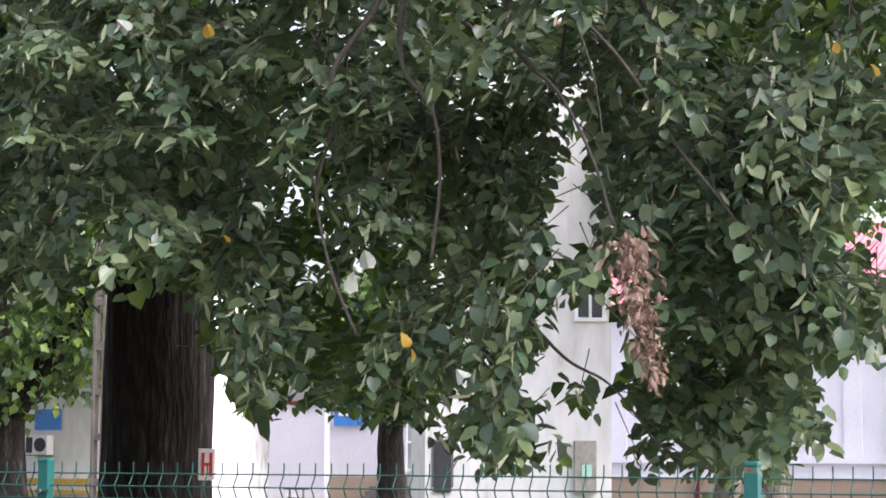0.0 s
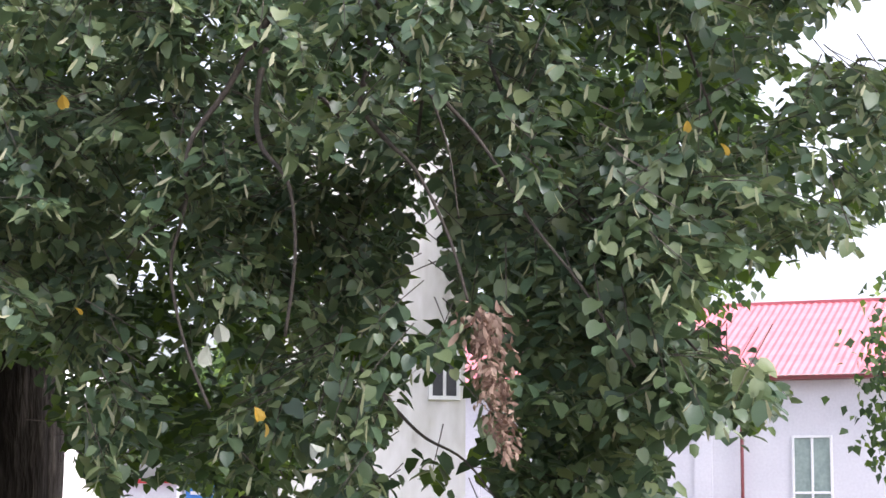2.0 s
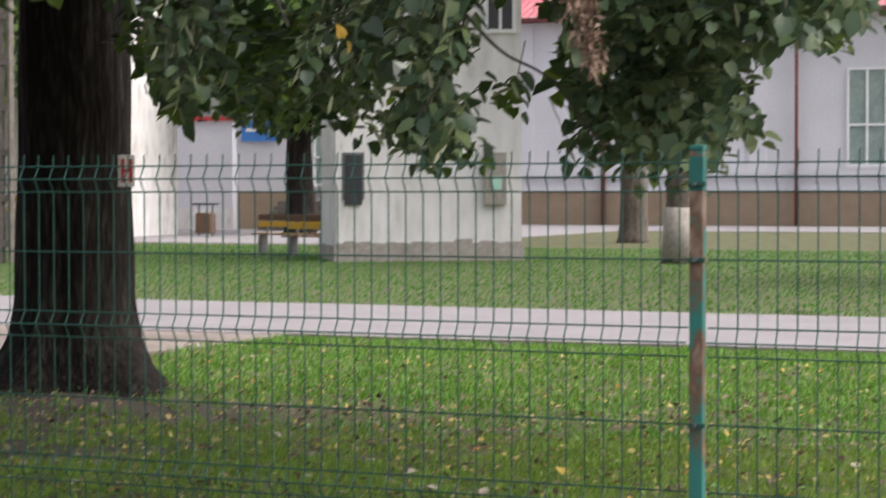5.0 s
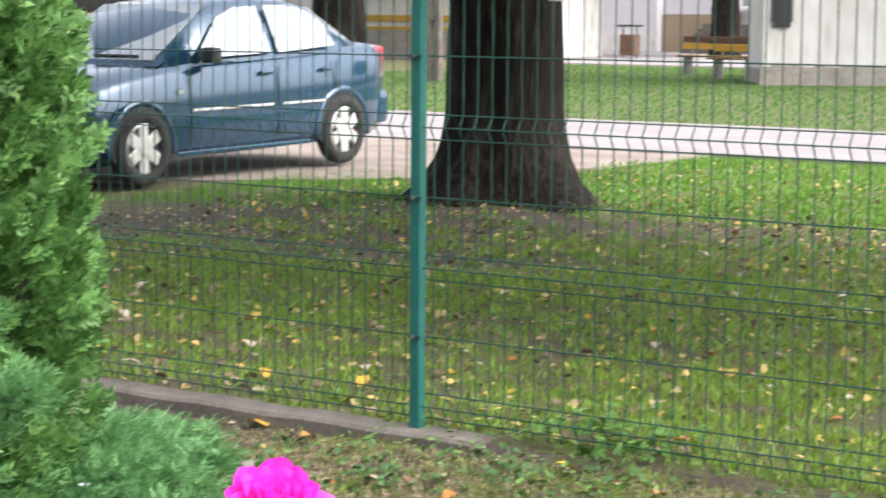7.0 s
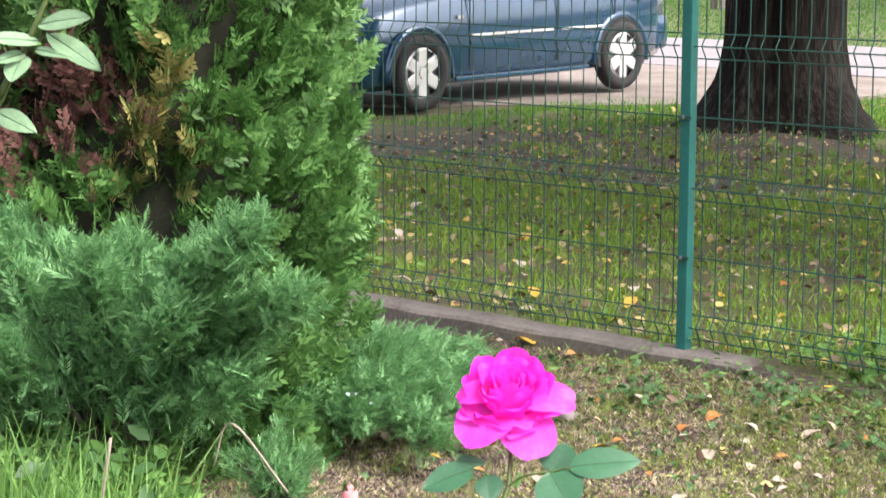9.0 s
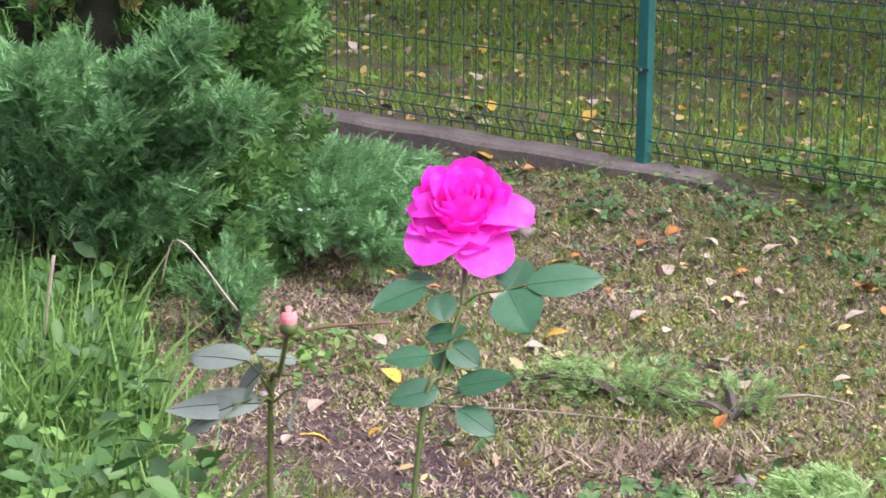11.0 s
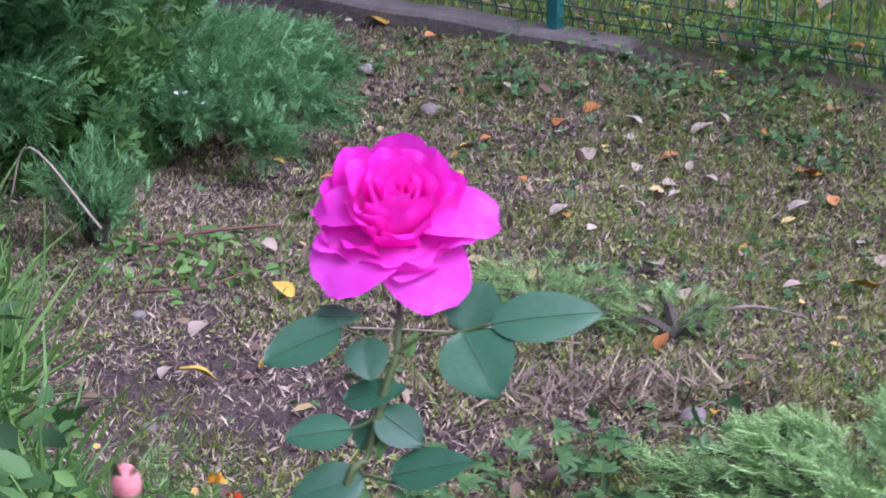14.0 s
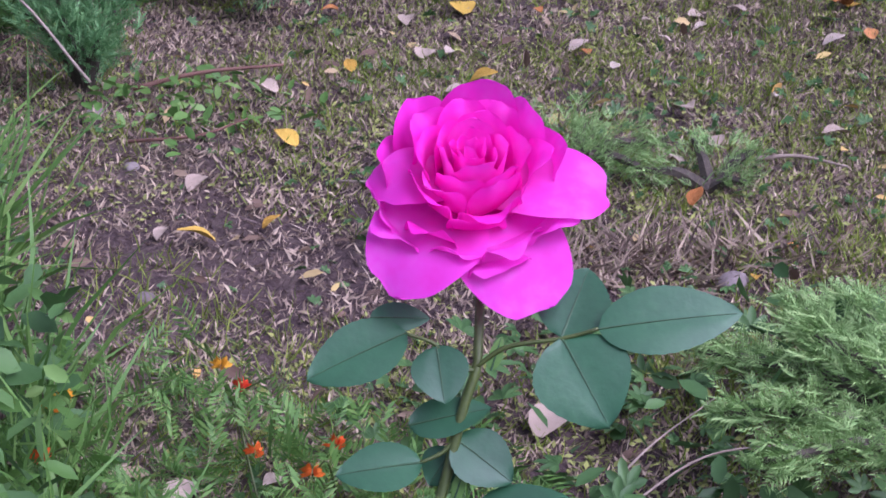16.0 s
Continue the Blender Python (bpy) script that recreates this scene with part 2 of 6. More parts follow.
M_blue = node_mat("blue_sign_paint", [(0.3, (0.03, 0.17, 0.52)), (0.7, (0.06, 0.24, 0.62))], 3, 0.5, 0.0)
M_yellow = node_mat("yellow_paint", [(0.3, (0.45, 0.26, 0.02)), (0.7, (0.58, 0.36, 0.04))], 6, 0.6, 0.1)
M_brown_wood = node_mat("brown_wood", [(0.3, (0.07, 0.035, 0.02)), (0.7, (0.15, 0.08, 0.045))], 10, 0.7, 0.3, stretch=(0.2, 1, 1))
M_white_metal = node_mat("white_enamel", [(0.3, (0.66, 0.64, 0.62)), (0.7, (0.78, 0.77, 0.75))], 20, 0.4, 0.0)
M_grey_metal = node_mat("grey_metal", [(0.3, (0.10, 0.10, 0.10)), (0.7, (0.22, 0.22, 0.22))], 12, 0.5, 0.1, metal=0.4)
M_green_box = node_mat("mint_label", [(0.3, (0.35, 0.62, 0.5)), (0.7, (0.45, 0.7, 0.58))], 12, 0.5, 0.0)
M_car = node_mat("blue_car_paint", [(0.3, (0.012, 0.058, 0.118)), (0.7, (0.018, 0.072, 0.142))], 3, 0.14, 0.0, metal=0.3, coat=1.0)
M_car_glass = node_mat("car_glass", [(0.3, (0.34, 0.37, 0.38)), (0.7, (0.40, 0.43, 0.44))], 3, 0.03, 0.0, metal=0.75, spec=1.0, coat=1.0)
M_tyre = node_mat("tyre_rubber", [(0.3, (0.012, 0.012, 0.013)), (0.7, (0.03, 0.03, 0.03))], 30, 0.85, 0.2)
M_rim = node_mat("silver_rim", [(0.3, (0.62, 0.62, 0.62)), (0.7, (0.74, 0.74, 0.74))], 30, 0.35, 0.0, metal=0.5)
M_black = node_mat("black_plastic", [(0.3, (0.012, 0.013, 0.015)), (0.7, (0.03, 0.03, 0.034))], 20, 0.6, 0.1)
M_lamp_glass = node_mat("headlamp_glass", [(0.3, (0.35, 0.36, 0.36)), (0.7, (0.6, 0.6, 0.6))], 10, 0.1, 0.0, coat=1.0)
M_red_glass = node_mat("tail_lamp_glass", [(0.3, (0.4, 0.02, 0.03)), (0.7, (0.55, 0.05, 0.06))], 10, 0.15, 0.0, coat=1.0)
M_petal = node_mat("magenta_petal", [(0.25, (0.92, 0.020, 0.53)), (0.5, (0.94, 0.055, 0.65)), (0.8, (0.95, 0.17, 0.75))], 16, 0.6, 0.15, 5, translucent=0.45, spec=0.2, bump_dist=0.002)
M_petal_outer = node_mat("pink_outer_petal", [(0.25, (0.88, 0.04, 0.56)), (0.5, (0.91, 0.09, 0.70)), (0.8, (0.93, 0.24, 0.80))], 16, 0.6, 0.15, 5, translucent=0.45, spec=0.2, bump_dist=0.002)
M_rose_leaf = node_mat("rose_leaf", [(0.3, (0.016, 0.080, 0.034)), (0.6, (0.027, 0.115, 0.048)), (0.8, (0.045, 0.15, 0.062))], 30, 0.45, 0.35, 6, obj_random=0.3, translucent=0.12, bump_dist=0.002)
M_rose_leaf_young = node_mat("young_rose_leaf", [(0.3, (0.12, 0.165, 0.13)), (0.7, (0.20, 0.245, 0.195))], 30, 0.6, 0.3, 6, obj_random=0.4, translucent=0.12, bump_dist=0.002)
M_vein = node_mat("leaf_midrib", [(0.3, (0.02, 0.06, 0.025)), (0.7, (0.045, 0.11, 0.045))], 60, 0.6, 0.0)
M_stem = node_mat("rose_stem", [(0.3, (0.035, 0.06, 0.010)), (0.7, (0.075, 0.11, 0.02))], 60, 0.5, 0.1)
M_bud = node_mat("pink_bud", [(0.3, (0.62, 0.12, 0.16)), (0.7, (0.72, 0.32, 0.30))], 60, 0.6, 0.1)
M_marigold = node_mat("marigold_petal", [(0.2, (0.65, 0.03, 0.008)), (0.5, (0.75, 0.13, 0.01)), (0.8, (0.8, 0.42, 0.02))], 60, 0.7, 0.2, obj_random=0.75)
M_white_petal = node_mat("pale_blue_petal", [(0.3, (0.5, 0.55, 0.7)), (0.7, (0.7, 0.74, 0.82))], 60, 0.7, 0.1)
M_pebble = node_mat("pebble", [(0.3, (0.16, 0.13, 0.125)), (0.7, (0.32, 0.28, 0.265))], 20, 0.9, 0.4, obj_random=0.4)

# ---------------------------------------------------------------- builders
rng = np.random.default_rng(7)


def mesh_ob(name, verts, faces, material, parent=None, label="", smooth=False):
    me = bpy.data.meshes.new(name)
    me.from_pydata([tuple(map(float, v)) for v in verts], [], [tuple(map(int, f)) for f in faces])
    me.materials.append(material)
    if smooth:
        me.polygons.foreach_set("use_smooth", [True] * len(me.polygons))
    ob = new(name, me)
    if parent is not None:
        ob.parent = parent
    if label:
        tagged(ob, label)
    return ob


def part(name, bm, material, parent=None, label="", smooth=False):
    me = bpy.data.meshes.new(name)
    bm.to_mesh(me)
    bm.free()
    me.materials.append(material)
    if smooth:
        me.polygons.foreach_set("use_smooth", [True] * len(me.polygons))
    ob = new(name, me)
    if parent is not None:
        ob.parent = parent
    if label:
        tagged(ob, label)
    return ob


def thing(name, label, category, at=(0, 0, 0), group="", kind=""):
    ob = new(name)
    ob.empty_display_size = 0.05
    ob.location = at
    return tagged(ob, label, category, group, kind)


def bm_box(size, centre=(0, 0, 0), bevel=0.0, bm=None, rot=None):
    bm = bm or bmesh.new()
    m = Matrix.Translation(centre) @ (rot or Matrix.Identity(4)) @ Matrix.Diagonal((*size, 1))
    r = bmesh.ops.create_cube(bm, size=1, matrix=m)
    if bevel:
        es = {e for v in r["verts"] for e in v.link_edges}
        bmesh.ops.bevel(bm, geom=list(es), offset=bevel, segments=2, profile=0.6, affect="EDGES")
    return bm


def tube(points, radii, sides=7):
    """Vertices and faces of a tapered tube along points."""
    pts = [Vector(p) for p in points]
    vs, fs = [], []
    for i, p in enumerate(pts):
        d = (pts[min(i + 1, len(pts) - 1)] - pts[max(i - 1, 0)]).normalized()
        a = d.cross(Vector((0.31, 0.95, 0.05))).normalized()
        b = d.cross(a)
        for k in range(sides):
            t = 2 * math.pi * k / sides
            vs.append(p + (a * math.cos(t) + b * math.sin(t)) * radii[i])
    for i in range(len(pts) - 1):
        for k in range(sides):
            k2 = (k + 1) % sides
            fs.append((i * sides + k, i * sides + k2, (i + 1) * sides + k2, (i + 1) * sides + k))
    fs.append(tuple(range(sides))[::-1])
    fs.append(tuple((len(pts) - 1) * sides + k for k in range(sides)))
    return vs, fs


def smooth_line(points, n=8):
    """Catmull-Rom through points."""
    p = [Vector(points[0]) * 2 - Vector(points[1])] + [Vector(q) for q in points] + [Vector(points[-1]) * 2 - Vector(points[-2])]
    out = []
    for i in range(1, len(p) - 2):
        for k in range(n):
            t = k / n
            out.append(0.5 * (2 * p[i] + (p[i + 1] - p[i - 1]) * t + (2 * p[i - 1] - 5 * p[i] + 4 * p[i + 1] - p[i + 2]) * t * t
                              + (3 * p[i] - p[i - 1] - 3 * p[i + 1] + p[i + 2]) * t ** 3))
    out.append(p[-2])
    return out


def unit(a):
    return a / np.maximum(np.linalg.norm(a, axis=-1, keepdims=True), 1e-9)


def scatter(name, base, along, normal, size, shape, material, parent=None, label="", kind="", category=""):
    """One mesh of many small blades: shape is (vertices, faces) with x sideways, y along and z out."""
    tv, tf = np.array(shape[0], float), shape[1]
    along = unit(np.asarray(along, float))
    side = unit(np.cross(along, normal))
    out = np.cross(side, along)
    n, k = len(base), len(tv)
    size = np.broadcast_to(np.asarray(size, float), (n,))
    v = base[:, None] + size[:, None, None] * (tv[None, :, :1] * side[:, None] + tv[None, :, 1:2] * along[:, None] + tv[None, :, 2:] * out[:, None])
    v = v.reshape(-1, 3).astype(np.float32)
    lens = np.array([len(f) for f in tf])
    flat = np.concatenate([np.array(f) for f in tf])
    idx = (np.arange(n)[:, None] * k + flat[None]).ravel().astype(np.int32)
    tot = np.tile(lens, n).astype(np.int32)
    start = np.r_[0, np.cumsum(tot)[:-1]].astype(np.int32)
    me = bpy.data.meshes.new(name)
    me.vertices.add(len(v)), me.loops.add(len(idx)), me.polygons.add(len(tot))
    me.vertices.foreach_set("co", v.ravel())
    me.loops.foreach_set("vertex_index", idx)
    me.polygons.foreach_set("loop_start", start)
    me.update(calc_edges=True)
    me.validate()
    me.materials.append(material)
    ob = new(name, me)
    if parent is not None:
        ob.parent = parent
    return tagged(ob, label, category, "", kind)


HEART = ([(0, 0.02, 0), (0.26, -0.04, 0.06), (0.42, 0.22, 0.12), (0.40, 0.55, 0.09), (0.20, 0.86, -0.03), (0, 1.02, -0.14), (-0.20, 0.86, -0.03), (-0.40, 0.55, 0.06), (-0.42, 0.22, 0.09), (-0.26, -0.04, 0.05), (0, 0.5, -0.03)],
         [(0, 1, 2, 10), (2, 3, 4, 10), (10, 4, 5, 6), (10, 6, 7, 8), (0, 10, 8, 9)])
HEART_DEEP = ([(0, 0, 0), (0.40, 0.12, 0.10), (0.34, 0.66, 0.05), (0, 1.02, -0.14), (-0.34, 0.66, 0.04), (-0.40, 0.12, 0.08)], [(0, 1, 2, 3), (0, 3, 4, 5)])
FAR_LEAF = ([(0, 0, 0), (0.42, 0.35, 0.10), (0, 1.02, -0.12), (-0.42, 0.35, 0.08)], [(0, 1, 2), (0, 2, 3)])
CRUMB = ([(0, 0, 0), (0.24, 0.45, 0.06), (0, 1, -0.04), (-0.24, 0.45, 0.05)], [(0, 1, 2), (0, 2, 3)])
OVAL = ([(0, 0, 0), (0.22, 0.3, 0.05), (0.2, 0.7, 0.04), (0, 1, -0.06), (-0.2, 0.7, 0.04), (-0.22, 0.3, 0.05), (0, 0.5, -0.02)],
        [(0, 1, 6), (1, 2, 6), (2, 3, 6), (3, 4, 6), (4, 5, 6), (5, 0, 6)])
BLADE = ([(-0.03, 0, 0), (0.03, 0, 0), (0.022, 0.55, 0.08), (-0.022, 0.55, 0.08), (0, 1, 0.3)], [(0, 1, 2, 3), (3, 2, 4)])


def frond(pairs, reach, width, lift=0.0, fat=0.02):
    """A flat spray: a thin axis with paired, slender side shoots."""
    vs, fs = [(-width, 0, 0), (width, 0, 0), (0, 1.0, 0)], [(0, 1, 2)]
    for i in range(pairs):
        y = 0.04 + 0.84 * i / pairs
        r = reach * (1 - 0.75 * abs(y - 0.3)) * (1.0 if i % 2 else 0.8)
        for s in (-1, 1):
            b = len(vs)
            vs += [(0, y, 0), (s * r * 0.5 - s * fat * 0.6, y + 0.13 + fat, lift + 0.02), (s * r, y + 0.27, lift), (s * r * 0.5 + s * fat * 0.6, y + 0.13 - fat, lift - 0.02)]
            fs.append((b, b + 1, b + 2, b + 3))
    return vs, fs


THUJA = frond(4, 0.40, 0.03, 0.03, 0.075)
JUNIPER = frond(6, 0.32, 0.013, 0.05, 0.024)


# ---------------------------------------------------------------- ground
def ground_z(x, y):
    """Height of the ground: the garden bed lies lower than the lawn behind the kerb."""
    bed = -0.12 + 0.02 * noise.noise((x * 1.3, y * 1.3, 0)) + 0.012 * noise.noise((x * 7, y * 7, 3)) + 0.010 * noise.noise((x * 19, y * 19, 5))
    lawn = 0.0 + 0.03 * noise.noise((x * 0.5, y * 0.5, 5)) + 0.012 * noise.noise((x * 4, y * 4, 8))
    if y > 0.25:
        # mound round the lime tree's foot
        d = math.hypot(x + 3.9, y - 6.6)
        return (lawn if y < 11 else 0.0) + 0.12 * math.exp(-(d / 1.1) ** 2) - (0.02 if y < 1 else 0)
    if x < 0.25:
        rise = min(max((y + 0.9) / 0.8, 0), 1)
        return bed + rise * (0.055 + 0.025 * min(max((x + 2) / 2.2, 0), 1)) if y < -0.05 else -0.02 + (lawn * 0.5)
    k = min(max((y + 0.9) / 0.9, 0), 1)
    return bed * (1 - k) + (-0.02) * k


def ground_sheet():
    xs = np.unique(np.r_[-400, -150, -80, np.linspace(-50, -9, 22), np.linspace(-8, -2, 30), np.linspace(-1.9, -1.0, 14), np.linspace(-0.96, 2.7, 150), np.linspace(2.8, 4.5, 20), np.linspace(5, 12, 15), 25, 60, 150, 400])
    ys = np.unique(np.r_[-300, -100, -40, -20, -12, -8, np.linspace(-6, -3.6, 30), np.linspace(-3.57, -0.12, 140), -0.06, -0.03, 0.0, 0.05, np.linspace(0.2, 6, 50), np.linspace(6.2, 13, 30), np.linspace(14, 75, 25), 120, 200, 400])
    vs = [(x, y, ground_z(x, y)) for y in ys for x in xs]
    w = len(xs)
    fs, mi = [], []
    for j in range(len(ys) - 1):
        for i in range(w - 1):
            fs.append((j * w + i, j * w + i + 1, (j + 1) * w + i + 1, (j + 1) * w + i))
            mi.append(1 if ys[j] < -0.02 else 0)
    ob = mesh_ob("ground", vs, fs, M_ground, smooth=True)
    ob.data.materials.append(M_bed)
    ob.data.polygons.foreach_set("material_index", mi)
    return tagged(ob, "lawn and bare garden bed with dry litter", "ground", kind="structure")


ground_sheet()


def flat_strip(name, outline, z, material, label, thick=0.04, wobble=0.0):
    """A low slab on the ground with a slightly ragged outline."""
    pts = []
    for i, (x, y) in enumerate(outline):
        x2, y2 = outline[(i + 1) % len(outline)]
        n = max(2, int(math.hypot(x2 - x, y2 - y) / 0.5)) if wobble else 1
        for k in range(min(n, 60)):
            t = k / min(n, 60)
            px_, py_ = x + (x2 - x) * t, y + (y2 - y) * t
            pts.append((px_ + wobble * noise.noise((px_ * 1.7, py_ * 1.7, 1)), py_ + wobble * noise.noise((px_ * 1.7, py_ * 1.7, 9))))
    bm = bmesh.new()
    f = bm.faces.new([bm.verts.new((x, y, z)) for x, y in pts])
    r = bmesh.ops.extrude_face_region(bm, geom=[f])
    bmesh.ops.translate(bm, verts=[v for v in r["geom"] if isinstance(v, bmesh.types.BMVert)], vec=(0, 0, -thick - z))
    bmesh.ops.recalc_face_normals(bm, faces=bm.faces[:])
    bmesh.ops.triangulate(bm, faces=[q for q in bm.faces if len(q.verts) > 4])
    return tagged(part(name, bm, material), label, name, kind="structure")


flat_strip("path", [(-60, 12.6), (-5.5, 12.35), (14, 12.7), (40, 12.9), (40, 16.4), (14, 16.7), (-5, 17.2), (-60, 19.0)], 0.03, M_path, "pale grey concrete path between the lawns", wobble=0.12)
flat_strip("gravel_yard", [(-16, 5.6), (-8.2, 6.0), (-6.6, 7.4), (-5.6, 8.8), (-5.2, 10.6), (-5.2, 12.3), (-16, 12.5)], 0.025, M_gravel, "trodden gravel yard under the parked car", thick=0.08, wobble=0.2)
flat_strip("pavement", [(-60, 42), (-17, 42), (-17, 60), (20, 60), (20, 69.9), (-60, 69.9)], 0.02, M_path, "light asphalt yard before the white buildings")

def kerb():
    bm = bmesh.new()
    x = -7.0
    vs = []
    n = 60
    for i in range(n + 1):
        px_ = x + (0.29 - x) * i / n
        w = 0.006 * noise.noise((px_ * 5, 0, 0))
        h = 0.008 * noise.noise((px_ * 4, 3, 0))
        vs.append([bm.verts.new(c) for c in ((px_, -0.105 + w, -0.22), (px_, -0.10 + w, -0.012 + h), (px_, -0.085 + w, 0.0 + h), (px_, 0.035, 0.002 + h), (px_, 0.045, -0.2))])
    for a, b in zip(vs, vs[1:]):
        for k in range(4):
            bm.faces.new((a[k], b[k], b[k + 1], a[k + 1]))
    bm.faces.new(vs[0]), bm.faces.new(vs[-1][::-1])
    bmesh.ops.recalc_face_normals(bm, faces=bm.faces[:])
    return tagged(part("kerb", bm, M_concrete), "weathered low concrete kerb under the fence", "kerb", kind="structure")


kerb()

# ---------------------------------------------------------------- fence
FOLDS, ROWS_BETWEEN = (1.52, 1.04, 0.56, 0.08), (1.28, 0.80, 0.32)


def wire_mesh():
    """One upright wire with its four folds, five-sided."""
    pts = [(0, 0, 0.012)]
    for z in sorted(FOLDS):
        pts += [(0, 0, z - 0.042), (0, -0.024, z - 0.004), (0, -0.024, z + 0.004), (0, 0, z + 0.042)]
    pts.append((0, 0, 1.60))
    vs, fs = tube(pts, [0.0024] * len(pts), 5)
    me = bpy.data.meshes.new("upright_wire")
    me.from_pydata([tuple(v) for v in vs], [], fs)
    me.materials.append(M_wire)
    return me


def row_mesh(length):
    vs, fs = tube([(0.03, 0, 0), (length - 0.03, 0, 0)], [0.0027] * 2, 5)
    me = bpy.data.meshes.new("cross_wire")
    me.from_pydata([tuple(v) for v in vs], [], fs)
    me.materials.append(M_wire)
    return me


WIRE, ROW = wire_mesh(), row_mesh(2.5)


FENCE = thing("fence", "green welded wire mesh fence on square steel posts", "fence")


def fence_panel(x0):
    p = new("fence_panel")
    p.parent, p.location = FENCE, (x0, 0.012, 0)
    for i in range(1, 43):
        w = new("upright_wire", WIRE)
        w.parent, w.location = p, (2.5 * i / 43, 0, 0)
    for z in FOLDS:
        for dz, y in ((-0.042, -0.005), (0.0, -0.029), (0.042, -0.005)):
            r = new("cross_wire", ROW)
            r.parent, r.location = p, (0, y, z + dz)
    for z in ROWS_BETWEEN:
        r = new("cross_wire", ROW)
        r.parent, r.location = p, (0, -0.005, z)
    return p


for x0 in (-7.5, -5.0, -2.5, 0.0, 2.5):
    fence_panel(x0)


def fence_post(x, material, label):
    p = new("fence_post")
    p.parent, p.location = FENCE, (x, 0, 0)
    tagged(p, label)
    part("post_tube", bm_box((0.04, 0.04, 1.74), (0, 0, 0.735), 0.003), material, p)
    part("post_cap", bm_box((0.044, 0.044, 0.018), (0, 0, 1.604), 0.006), M_green_paint, p)
    for z in (0.32, 0.80, 1.28, 1.5):
        part("wire_clip", bm_box((0.050, 0.008, 0.014), (0.004, -0.024, z), 0.002), M_wire, p)
        b = bmesh.new()
        bmesh.ops.create_cone(b, cap_ends=True, segments=6, radius1=0.006, radius2=0.006, depth=0.012, matrix=Matrix.Translation((0.0, -0.033, z)) @ Matrix.Rotation(radians(90), 4, "X"))
        part("bolt", b, M_grey_metal, p)
    if material is M_rust:
        part("remaining_paint", bm_box((0.0425, 0.0425, 0.10), (0, 0, 1.53), 0.002), M_green_paint, p)
    return p


for x in (-7.5, -5.0, -2.5, 0.0, 5.0):
    fence_post(x, M_green_paint, "turquoise green painted square steel fence post")
fence_post(2.5, M_rust, "rusty square steel fence post with flaking green paint")

# ---------------------------------------------------------------- lime tree behind the fence
TX, TY = -3.92, 6.62


def lime_tree():
    tree = thing("lime_tree", "tall lime tree with dark furrowed bark and drooping leafy boughs", "tree", (TX, TY, 0))
    # trunk with root flare and ribs
    vs, fs, seg = [], [], 44
    levels = [(-0.1, 0.95), (0.0, 0.86), (0.08, 0.72), (0.2, 0.58), (0.4, 0.475), (0.7, 0.415), (1.1, 0.405), (1.6, 0.40), (2.3, 0.405), (3.2, 0.38), (4.4, 0.35), (6.0, 0.28), (8.5, 0.15)]
    zs = np.interp(np.linspace(0, 12, 60), range(13), [l[0] for l in levels])
    for z in zs:
        r0 = np.interp(z, [l[0] for l in levels], [l[1] for l in levels])
        flare = max(0, 1 - z / 0.5)
        for k in range(seg):
            a = 2 * math.pi * k / seg
            ribs = 0.020 * noise.noise((math.cos(a) * 4.5, math.sin(a) * 4.5, z * 0.55)) + 0.018 * noise.noise((math.cos(a) * 9, math.sin(a) * 9, z * 1.3))
            root = flare * 0.15 * (math.cos(3 * a + 0.6) + 0.6 * math.cos(5 * a + 2))
            r = r0 * (1 + root) + ribs
            vs.append((r * math.cos(a), r * math.sin(a), z))
    for j in range(len(zs) - 1):
        for k in range(seg):
            k2 = (k + 1) % seg
            fs.append((j * seg + k, j * seg + k2, (j + 1) * seg + k2, (j + 1) * seg + k))
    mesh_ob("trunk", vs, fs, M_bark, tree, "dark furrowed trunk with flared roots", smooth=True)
    return tree


tree = lime_tree()


def limb(name, points, r0, r1, sides=7, material=None):
    line = smooth_line([Vector(p) - Vector((TX, TY, 0)) for p in points], 6)
    n = len(line)
    vs, fs = tube(line, [r1 + (r0 - r1) * (1 - i / (n - 1)) ** 3 for i in range(n)], sides)
    mesh_ob(name, vs, fs, material or M_twig, tree, smooth=True)


# limbs that reach over towards the fence and hang down in it
limb("limb", [(-3.9, 6.5, 3.6), (-2.4, 4.6, 4.9), (-0.4, 2.6, 4.9), (0.70, 1.5, 4.0), (0.64, 1.2, 3.41), (0.53, 1.05, 3.12), (0.516, 1.05, 2.88), (0.46, 1.05, 2.66), (0.487, 1.05, 2.47), (0.55, 1.05, 2.28), (0.64, 1.05, 2.09)], 0.04, 0.006)
limb("limb", [(0.516, 1.05, 2.88), (0.42, 1.1, 2.83), (0.30, 1.15, 2.80), (0.18, 1.2, 2.70)], 0.008, 0.004)
limb("limb", [(-3.8, 6.5, 4.0), (-2.0, 4.4, 5.2), (0.2, 2.4, 4.9), (0.72, 1.5, 4.0), (0.75, 1.2, 3.40), (0.80, 1.1, 3.12), (0.93, 1.05, 2.97), (0.97, 1.05, 2.86), (0.985, 1.05, 2.64), (0.95, 1.05, 2.35)], 0.045, 0.007)
limb("limb", [(-3.6, 6.5, 4.3), (-1.2, 4.0, 5.4), (0.8, 2.2, 4.6), (1.17, 1.3, 3.5), (1.20, 1.15, 3.25), (1.33, 1.1, 3.08), (1.47, 1.05, 2.95), (1.6, 1.05, 2.7), (1.68, 1.05, 2.45)], 0.045, 0.006)
